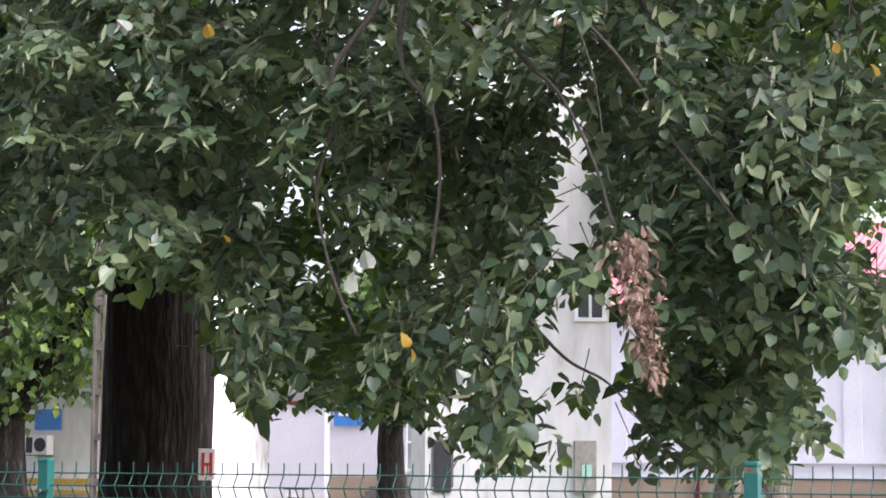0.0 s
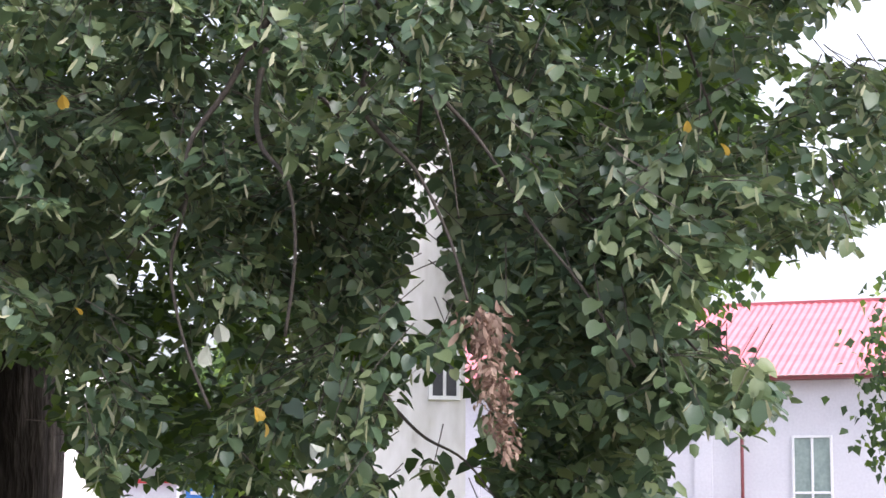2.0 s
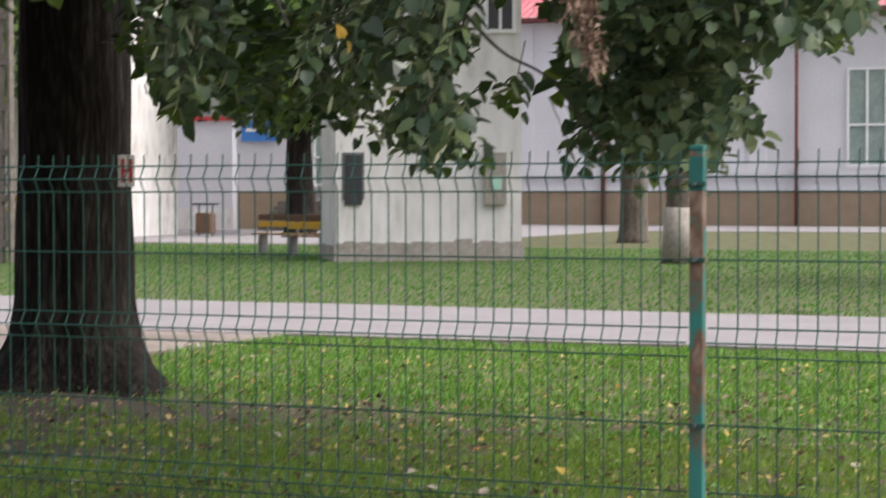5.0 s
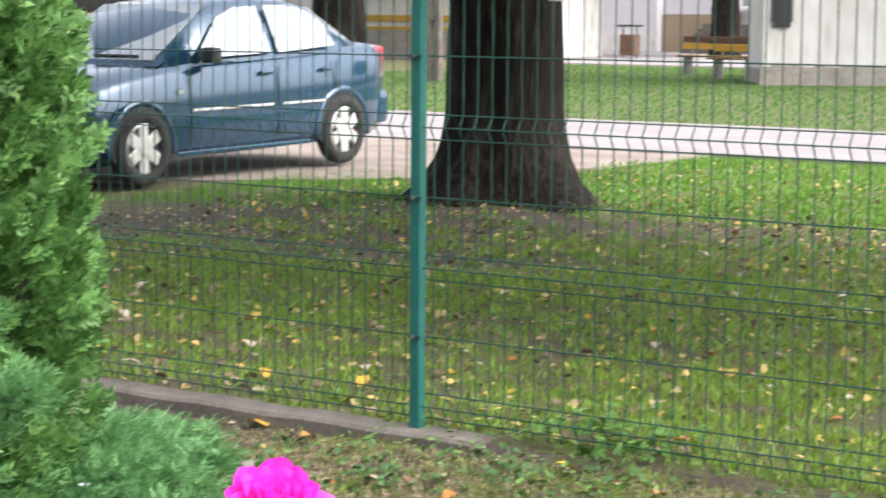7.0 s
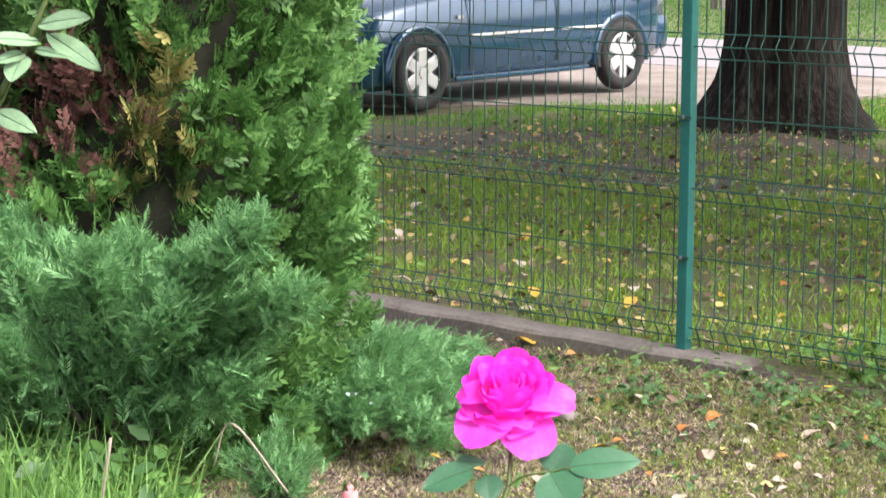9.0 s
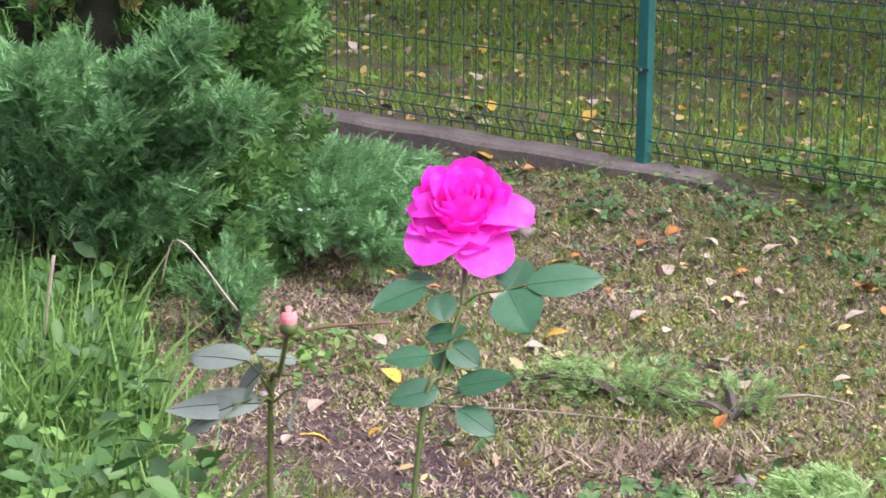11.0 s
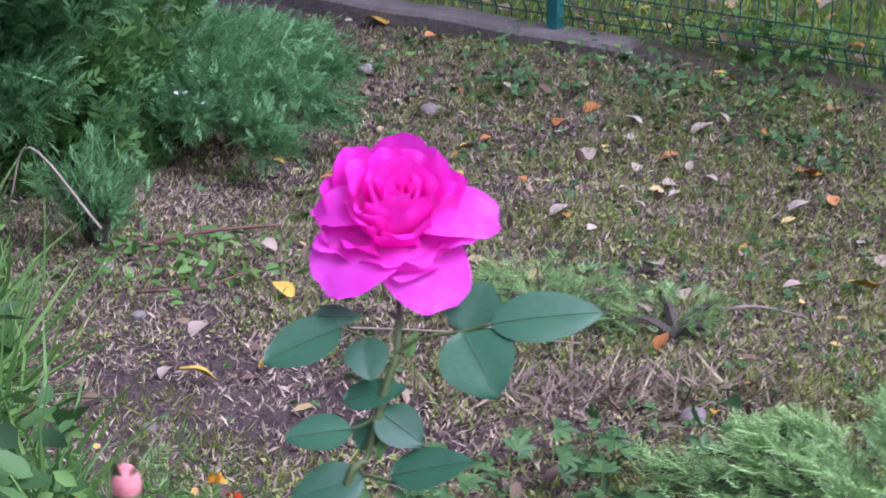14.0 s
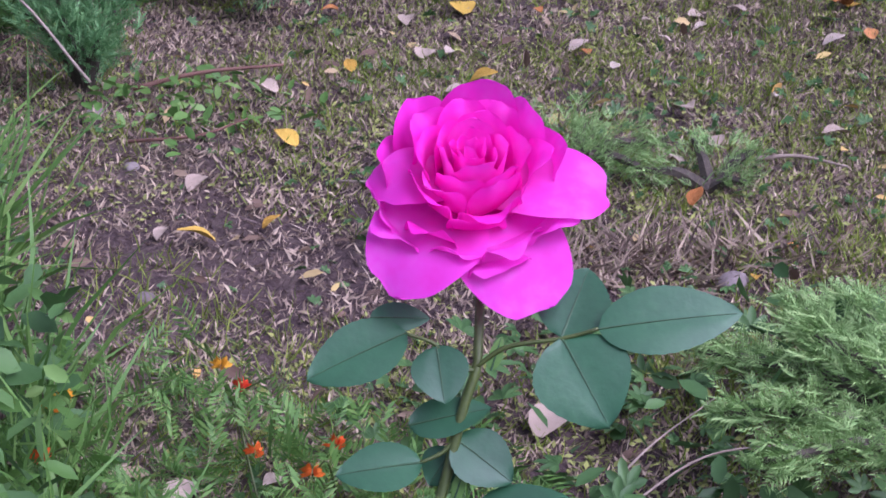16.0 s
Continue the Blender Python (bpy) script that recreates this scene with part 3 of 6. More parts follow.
limb("limb", [(-3.6, 6.4, 4.8), (-0.5, 4.0, 5.8), (1.2, 2.4, 4.6), (1.5, 1.8, 3.5), (1.9, 1.7, 2.9), (2.3, 1.6, 2.4), (2.6, 1.5, 2.1)], 0.04, 0.005)
limb("limb", [(-3.6, 6.4, 5.2), (0.2, 4.2, 6.2), (1.8, 2.6, 5.0), (2.2, 2.0, 3.8), (2.4, 1.9, 3.2)], 0.04, 0.006)
limb("limb", [(-3.9, 6.3, 3.2), (-3.0, 4.0, 4.0), (-1.8, 2.4, 3.8), (-1.1, 1.8, 3.1), (-0.6, 1.6, 2.5)], 0.08, 0.006)
limb("limb", [(1.0, 1.6, 2.3), (1.3, 1.5, 2.02), (1.52, 1.45, 1.9), (1.75, 1.4, 1.66), (1.95, 1.4, 1.58)], 0.010, 0.004)
limb("limb", [(-0.2, 2.6, 4.6), (0.55, 2.4, 3.5), (0.95, 2.4, 3.9), (1.0, 2.2, 3.2)], 0.02, 0.008)


limb("limb", [(-0.2, 2.6, 4.6), (0.9, 1.6, 4.0), (1.36, 1.1, 3.45), (1.51, 1.05, 3.28), (1.73, 1.05, 3.03), (1.92, 1.05, 2.73), (2.1, 1.05, 2.5), (2.3, 1.05, 2.2)], 0.03, 0.005)
limb("limb", [(1.51, 1.05, 3.28), (1.62, 1.0, 3.0), (1.66, 1.0, 2.75)], 0.008, 0.003)


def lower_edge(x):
    """Height to which the drooping boughs hang, along the fence, fitted to the camera's view."""
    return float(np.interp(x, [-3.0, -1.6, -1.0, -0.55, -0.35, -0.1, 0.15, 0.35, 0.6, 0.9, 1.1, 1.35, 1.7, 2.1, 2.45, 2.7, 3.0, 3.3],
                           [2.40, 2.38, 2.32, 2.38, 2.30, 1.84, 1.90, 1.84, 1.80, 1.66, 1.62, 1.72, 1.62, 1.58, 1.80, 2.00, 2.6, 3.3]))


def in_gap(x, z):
    """Breaks in the foliage, placed to match what the camera sees between the boughs."""
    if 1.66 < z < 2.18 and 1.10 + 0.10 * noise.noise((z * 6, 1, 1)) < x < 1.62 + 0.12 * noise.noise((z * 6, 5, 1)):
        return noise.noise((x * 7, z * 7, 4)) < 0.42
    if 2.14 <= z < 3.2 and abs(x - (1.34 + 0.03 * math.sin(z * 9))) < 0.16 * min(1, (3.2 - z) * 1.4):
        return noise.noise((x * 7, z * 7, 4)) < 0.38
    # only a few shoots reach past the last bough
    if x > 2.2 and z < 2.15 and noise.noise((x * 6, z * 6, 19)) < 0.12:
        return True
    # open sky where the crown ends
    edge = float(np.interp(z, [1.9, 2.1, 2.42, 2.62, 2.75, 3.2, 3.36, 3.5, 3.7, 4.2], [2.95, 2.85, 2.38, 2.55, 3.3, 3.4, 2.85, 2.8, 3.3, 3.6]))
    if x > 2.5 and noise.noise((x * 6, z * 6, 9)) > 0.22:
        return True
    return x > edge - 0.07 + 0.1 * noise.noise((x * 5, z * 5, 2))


def sprays(count, ylo, yhi, zmax, seed, thin, x_range=(-3.2, 3.6), grow=1.0):
    """Drooping boughs, each a flat fan of side shoots with alternate leaves: base, direction, normal, size and the shoots."""
    r = np.random.default_rng(seed)
    base, along, normal, size, stems = [], [], [], [], []
    made, tries = 0, 0
    while made < count and tries < count * 8:
        tries += 1
        y, x, z = r.uniform(ylo, yhi), r.uniform(*x_range), r.uniform(1.55, zmax)
        # noise leaves voids; front boughs thin past x 1.65, so the darkened layer shows
        if noise.noise((x * 1.5, y * 1.5, z * 1.9 + seed)) < thin + (0.06 if thin > -0.5 and x > 1.65 else 0.0):
            continue
        made += 1
        # positions scale away from the camera, so edge and gaps follow its sightlines
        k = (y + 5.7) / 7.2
        d = unit(np.array([r.normal(0.30, 0.50), r.normal(-0.45, 0.3), r.normal(-0.50, 0.28)]))
        up = np.array([r.normal(0, 0.25), -0.35 + r.normal(0, 0.2), 1.0])
        up = unit(up - d * (up @ d))
        side = np.cross(d, up)
        length = r.uniform(0.4, 0.85) * grow
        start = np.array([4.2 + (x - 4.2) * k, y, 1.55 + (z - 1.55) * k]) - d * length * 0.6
        shoots = int(r.integers(8, 12))
        for i in range(shoots):
            t = (i + 0.6) / shoots
            sg = 1 if i % 2 else -1
            e = unit(d * 0.75 + side * sg * (0.85 - 0.5 * t) + up * r.normal(0, 0.15) + np.array([0, 0, -0.22]))
            ln = r.uniform(0.13, 0.27) * (1.1 - 0.4 * t) * grow
            p0 = start + d * length * t + np.array([0, 0, -0.10 * length * t * t])
            q = p0 + e * ln * 0.6
            # back along the camera's sightline to the plane y = 1.5
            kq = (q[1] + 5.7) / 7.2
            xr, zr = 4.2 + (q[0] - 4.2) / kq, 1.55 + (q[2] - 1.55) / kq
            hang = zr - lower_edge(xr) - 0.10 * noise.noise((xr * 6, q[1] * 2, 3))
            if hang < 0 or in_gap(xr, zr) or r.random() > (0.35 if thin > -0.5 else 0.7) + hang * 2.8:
                continue
            stems.append((p0, e, ln))
            es = unit(np.cross(e, up))
            n = int(r.integers(5, 8))
            for j in range(n):
                u = (j + 0.7) / n
                s2 = 1 if j % 2 else -1
                base.append(p0 + e * ln * u + np.array([0, 0, -0.03 * u * u]) + es * s2 * 0.012)
                along.append(e * 0.6 + es * s2 * 0.85 + np.array([0, 0, -0.22]) + r.normal(0, 0.28, 3))
                normal.append(np.array([0.0, 0.05, 1.0]) + up * 0.35 + r.normal(0, 0.40, 3))
                size.append((0.045 + 0.045 * r.random()) * (0.75 if u > 0.85 else 1.0) * grow)
    return np.array(base), np.array(along), np.array(normal), np.array(size), stems


OFF = np.array([TX, TY, 0])
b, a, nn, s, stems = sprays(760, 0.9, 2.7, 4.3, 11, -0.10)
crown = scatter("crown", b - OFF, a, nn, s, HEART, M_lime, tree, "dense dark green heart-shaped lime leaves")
# extra boughs, placed to close a gap that the camera sees
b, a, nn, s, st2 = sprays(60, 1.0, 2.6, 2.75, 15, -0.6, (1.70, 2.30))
scatter("lower_foliage", b - OFF, a, nn, s, HEART, M_lime, tree, "extra hanging green leaves that close a gap in the camera's view")
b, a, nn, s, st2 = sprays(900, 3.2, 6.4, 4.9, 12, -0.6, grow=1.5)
scatter("deep_foliage", b - OFF, a, nn, s, HEART_DEEP, M_lime_back, tree, "leaves deeper in the crown, most coloured darker to stand for shade")
# the upper crown, unseen, added over trunk and lawn to shade them
ru = np.random.default_rng(77)
dd = unit(ru.normal(size=(1100, 3))) * ru.uniform(0.3, 1.0, (1100, 1)) ** 0.6
cc = np.repeat(np.array([-2.4, 5.4, 7.4]) + dd * [5.0, 4.0, 2.3], 9, axis=0) + ru.normal(0, 0.3, (9900, 3))
cc = cc[cc[:, 2] > 4.9 + 0.25 * np.abs(cc[:, 0] + 2.6)]
scatter("upper_crown", cc - OFF, ru.normal(0, 0.5, cc.shape) + [0, 0, -0.4], ru.normal(0, 0.5, cc.shape) + [0, 0, 1], ru.uniform(0.12, 0.2, len(cc)), FAR_LEAF, M_lime_back, tree, "unseen upper crown leaves that shade trunk and lawn")
# a further leaf mass out of view, added to shade the right-hand boughs
dd = unit(ru.normal(size=(1000, 3))) * ru.uniform(0.2, 1.0, (1000, 1)) ** 0.6
cc = np.repeat(np.array([5.4, 3.2, 6.3]) + dd * [2.6, 3.0, 1.2], 9, axis=0) + ru.normal(0, 0.25, (9000, 3))
cc = cc[cc[:, 2] > 5.05]
scatter("outer_crown", cc - OFF, ru.normal(0, 0.5, cc.shape) + [0, 0, -0.4], ru.normal(0, 0.5, cc.shape) + [0, 0, 1], ru.uniform(0.12, 0.2, len(cc)), FAR_LEAF, M_lime_back, tree, "unseen leaves above the fence, added to shade the boughs")
# fine twigs that carry the shoots
tv, tf = [], []
for p0, d, ln in stems[::2]:
    q = p0 - d * 0.12 - OFF
    v, f = tube([q, p0 - OFF + d * ln * 0.5 + Vector((0, 0, 0.01)), p0 - OFF + d * ln * 0.95], [0.003, 0.002, 0.001], 3)
    o = len(tv)
    tv += v
    tf += [tuple(i + o for i in ff) for ff in f]
tagged(mesh_ob("twig_work", tv, tf, M_twig, tree), "fine brown twigs", kind="stuff")
# pale bracts with seed stalks
sel = rng.choice(len(stems), int(len(stems) * 0.9), replace=False)
bb = np.array([stems[i][0] + stems[i][1] * stems[i][2] * rng.uniform(0.3, 1) for i in sel]) + [0, -0.06, -0.02]
scatter("seed_foliage", bb - OFF, rng.normal(0, 0.35, (len(bb), 3)) + [0.1, -0.3, -0.9], rng.normal(0, 1, (len(bb), 3)) + [0, -1, 0.4], rng.uniform(0.055, 0.095, len(bb)),
        ([(-0.05, 0, 0), (0.05, 0, 0), (0.095, 0.6, 0.09), (0, 1, 0.22), (-0.095, 0.6, 0.03)], [(0, 1, 2, 3, 4)]), M_bract, tree, "pale green seed bracts", "stuff")
# a few turned and yellowed leaves
for (x, y, z), m, sz in (((-0.19, 1.3, 3.36), M_lime_yellow, 0.07), ((-0.09, 1.3, 2.50), M_lime_yellow, 0.05), ((0.70, 1.35, 2.06), M_lime_yellow, 0.07), ((0.74, 1.32, 2.0), M_lime_yellow, 0.06),
                         ((2.55, 1.4, 3.0), M_lime_yellow, 0.06), ((2.4, 1.4, 3.1), M_lime_yellow, 0.05),
                         ((0.545, 1.22, 2.27), M_pale, 0.10), ((0.60, 1.22, 2.36), M_pale, 0.09), ((0.10, 1.25, 2.60), M_pale, 0.085), ((-0.78, 1.2, 2.82), M_pale, 0.085), ((-0.60, 1.3, 3.42), M_pale, 0.085), ((1.0, 1.25, 1.93), M_pale, 0.085)):
    # slid along the camera's sightline to stand before the other leaves
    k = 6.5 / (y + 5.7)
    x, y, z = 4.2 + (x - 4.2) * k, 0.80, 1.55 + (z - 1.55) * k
    v, f = HEART
    ob = mesh_ob("turned_leaf", np.array(v) * [sz * 0.8, sz * 0.75, sz * 1.6], f, m, tree, "pale turned leaf" if m is M_pale else "yellow leaf")
    ob.matrix_basis = Matrix.Translation(Vector((x, y, z)) - Vector(OFF)) @ Euler((radians(80 + 30 * rng.normal()), radians(20 * rng.normal()), radians(180 + 40 * rng.normal()))).to_matrix().to_4x4()
# the hanging bunch of withered leaves
nb = 420
t = rng.random(nb)
bb = np.c_[1.815 + 0.105 * t + 0.034 * rng.normal(size=nb) * (1.15 - 0.75 * t), 0.80 + 0.04 * rng.normal(size=nb), 2.40 - 0.50 * t + 0.02 * rng.normal(size=nb)]
scatter("withered_foliage", bb - OFF, rng.normal(0, 0.55, (nb, 3)) + [0.1, 0, -0.9], rng.normal(0, 1, (nb, 3)) + [0, -0.5, 0], rng.uniform(0.025, 0.075, nb) * (1 - 0.3 * t),
        ([(0, 0, 0), (0.16, 0.3, 0.12), (0.12, 0.7, -0.05), (0, 1, 0.1), (-0.14, 0.7, 0.1), (-0.18, 0.3, -0.06), (0, 0.5, 0.08)], [(0, 1, 6), (1, 2, 6), (2, 3, 6), (3, 4, 6), (4, 5, 6), (5, 0, 6)]),
        M_dead, tree, "hanging bunch of dry brown leaves", "stuff")

# hydrant sign on the trunk
sign = thing("hydrant_sign", "small white sign with a red letter H on the trunk", "sign", (-3.25, 6.23, 1.61))
sign.rotation_euler = (0, 0, radians(40))
part("plate", bm_box((0.115, 0.006, 0.215), (0, 0, 0), 0.002), M_white_metal, sign)
hb = bmesh.new()
for c, sz in (((-0.027, -0.0055, 0), (0.022, 0.003, 0.16)), ((0.027, -0.0055, 0), (0.022, 0.003, 0.16)), ((0, -0.0055, 0), (0.04, 0.003, 0.022))):
    bm_box(sz, c, 0, hb)
part("letter", hb, M_red, sign, "red letter H")

# ---------------------------------------------------------------- white tower
def wall_box(name, x0, x1, y0, y1, z0, z1, material, parent, label=""):
    return part(name, bm_box((x1 - x0, y1 - y0, z1 - z0), ((x0 + x1) / 2, (y0 + y1) / 2, (z0 + z1) / 2)), material, parent, label)


def tower():
    t = thing("white_tower", "narrow white plastered service tower with stained foot", "building", (-12.65, 33.05, 0))
    t.rotation_euler = (0, 0, radians(32))
    wall_box("wall", -1.9, 1.9, -1.3, 1.5, 0.0, 10.6, M_tower, t)
    wall_box("plinth", -1.95, 1.95, -1.36, 1.56, 0.0, 0.32, M_plinth, t, "damp crumbling plinth")
    # irregular flaked edge above the plinth
    for i in range(22):
        x = -1.82 + 3.64 * i / 21
        h = 0.05 + 0.24 * abs(noise.noise((x * 2.1, 4, 0)))
        part("render_flake", bm_box((0.2, 0.02, h), (x, -1.313, 0.32 + h / 2), 0.004), M_plinth, t)
    wall_box("roof", -2.1, 2.1, -1.5, 1.7, 10.6, 10.8, M_tile, t)
    wall_box("shutter", -1.72, -1.38, -1.36, -1.28, 1.15, 2.15, M_dark_glass, t, "dark grey metal shutter")
    wall_box("shutter_frame", -1.77, -1.33, -1.33, -1.29, 1.25, 2.20, M_grey_metal, t)
    wall_box("meter_box", 1.12, 1.56, -1.45, -1.28, 1.15, 2.2, M_plinth, t, "old wooden meter box")
    wall_box("meter_label", 1.26, 1.46, -1.47, -1.45, 1.45, 1.72, M_green_box, t, "mint green plate")
    wall_box("window", 1.20, 1.70, -1.34, -1.28, 4.7, 5.6, M_dark_glass, t)
    for x0, x1, z0, z1 in ((1.12, 1.20, 4.62, 5.68), (1.70, 1.78, 4.62, 5.68), (1.20, 1.70, 4.62, 4.70), (1.20, 1.70, 5.60, 5.68), (1.42, 1.48, 4.7, 5.6)):
        wall_box("window_frame", x0, x1, -1.38, -1.30, z0, z1, M_frame, t)
    return t


tower()


# ---------------------------------------------------------------- long white buildings
def window(parent, x0, x1, y, z0, z1, cols=2, rows=2):
    part("glass", bm_box((x1 - x0, 0.04, z1 - z0), ((x0 + x1) / 2, y, (z0 + z1) / 2)), M_glass, parent, "greenish window pane")
    fb = bmesh.new()
    t = 0.09
    for i in range(cols + 1):
        bm_box((t, 0.08, z1 - z0 + t), (x0 + (x1 - x0) * i / cols, y - 0.04, (z0 + z1) / 2), 0.01, fb)
    for zz in (z0, z0 + (z1 - z0) * 0.42, z1) if rows == 2 else (z0, z1):
        bm_box((x1 - x0, 0.075, t), ((x0 + x1) / 2, y - 0.042, zz), 0.01, fb)
    part("window_frame", fb, M_frame, parent)
    part("sill", bm_box((x1 - x0 + 0.3, 0.18, 0.07), ((x0 + x1) / 2, y - 0.09, z0 - 0.09), 0.01), M_plaster, parent)


def right_building():
    h = thing("white_building", "long white plastered building with red tiled roof and stone base", "building", (0, 70, 0))
    wall_box("wall", -31, -7.2, 0, 9, 0.0, 8.1, M_plaster, h)
    wall_box("stone_base", -31.05, -7.15, -0.06, 0.0, 0.0, 1.35, M_stone, h, "brown stone clad base")
    wall_box("ledge", -31.05, -7.15, -0.18, 0.0, 1.95, 2.2, M_plaster, h)
    wall_box("lower_ledge", -31.05, -7.15, -0.10, 0.0, 1.35, 1.5, M_plaster, h)
    wall_box("eave", -31.6, -6.6, -0.7, 0.3, 8.02, 8.16, M_pipe, h, "dark red eave")
    # pilasters
    for x in (-14.6, -19.0, -24.0):
        wall_box("pilaster", x - 0.35, x + 0.35, -0.08, 0.0, 2.2, 8.0, M_plaster, h)
    # roof of rolled tiles
    rb = bmesh.new()
    n = 170
    row = []
    for j in range(13):
        zz, yy = 8.15 + 3.75 * j / 12, -0.75 + 8.6 * j / 12
        row.append([rb.verts.new((-31.7 + 25.2 * i / n, yy, zz + 0.05 * abs(math.sin(i * math.pi / 2.0)) + 0.025 * (j % 2))) for i in range(n + 1)])
    for a_, b_ in zip(row, row[1:]):
        for i in range(n):
            rb.faces.new((a_[i], a_[i + 1], b_[i + 1], b_[i]))
    part("roof", rb, M_tile, h, "red metal tile roof")
    wall_box("ridge", -31.7, -6.5, 7.7, 8.1, 11.8, 12.0, M_tile, h)
    window(h, -11.15, -9.72, -0.02, 2.3, 5.9)
    window(h, -17.9, -16.6, -0.02, 2.75, 4.2, 2, 1)
    vs, fs = tube([(-13.05, -0.25, 0), (-13.05, -0.25, 8.0)], [0.065, 0.065], 10)
    mesh_ob("downpipe", vs, fs, M_pipe, h, "dark red downpipe", smooth=True)
    vs, fs = tube([(-20.7, -0.2, 0), (-20.7, -0.2, 8.0)], [0.09, 0.09], 10)
    mesh_ob("downpipe", vs, fs, M_pipe, h, "dark red downpipe", smooth=True)
    wall_box("air_unit", -8.6, -7.7, -0.5, -0.02, 0.9, 1.8, M_grey_metal, h)
    return h


right_building()


def left_buildings():
    h = thing("white_annex", "white plastered annex with red coping beside the yard", "building", (0, 58, 0))
    wall_box("wall", -36.5, -30.7, 0, 6, 0.0, 3.9, M_plaster, h)
    wall_box("coping", -36.6, -30.6, -0.12, 6.1, 3.9, 4.05, M_red, h, "thin red roof edge")
    wall_box("base_band", -36.55, -30.65, -0.04, 0, 0.0, 0.75, M_tower, h)
    wall_box("entrance_wall", -30.7, -25.0, 0.4, 6, 0.0, 6.5, M_plaster, h)
    wall_box("stone_base", -30.68, -27.6, 0.34, 0.4, 0.0, 1.35, M_stone, h, "brown stone clad base")
    wall_box("blue_sign", -30.5, -29.1, 0.30, 0.38, 3.15, 3.9, M_blue, h, "blue notice board")
    wall_box("sign_bar", -30.3, -29.3, 0.285, 0.30, 3.5, 3.62, M_frame, h)
    window(h, -27.6, -26.6, 0.36, 1.6, 3.9, 2, 2)
    for i in range(6):
        wall_box("step", -28.9 + 0.0, -26.2, 0.0 - 0.3 * i, 0.34 - 0.3 * i + 0.001, 0, 1.02 - 0.17 * i, M_concrete, h)
    g = thing("side_building", "white side building with yellow band and dark base", "building", (0, 42, 0))
    wall_box("wall", -40, -28.3, 0, 8, 0.0, 7.0, M_tower, g)
    wall_box("dark_base", -40, -28.28, -0.04, 0, 0.0, 0.85, M_plinth, g)
    wall_box("yellow_band", -40, -28.27, -0.06, 0, 1.10, 1.28, M_yellow, g, "yellow painted band")
    wall_box("yellow_band", -40, -28.27, -0.05, 0, 0.86, 0.95, M_yellow, g)
    wall_box("poster", -31.4, -30.5, -0.05, 0, 2.65, 3.25, M_blue, g, "blue poster")
    a_ = thing("air_conditioner", "white wall mounted air conditioner outdoor unit", "air conditioner", (-31.1, 41.8, 1.95))
    part("casing", bm_box((0.75, 0.32, 0.55), (0, 0, 0.27), 0.02), M_white_metal, a_)
    fb = bmesh.new()
    bmesh.ops.create_cone(fb, cap_ends=True, segments=20, radius1=0.2, radius2=0.2, depth=0.03, matrix=Matrix.Translation((0.14, -0.17, 0.28)) @ Matrix.Rotation(radians(90), 4, "X"))
    part("fan_grille", fb, M_black, a_)
    part("side_vent", bm_box((0.22, 0.02, 0.45), (-0.24, -0.165, 0.27), 0.004), M_black, a_)
    part("bracket", bm_box((0.7, 0.36, 0.03), (0, 0.02, -0.02)), M_grey_metal, a_)


left_buildings()


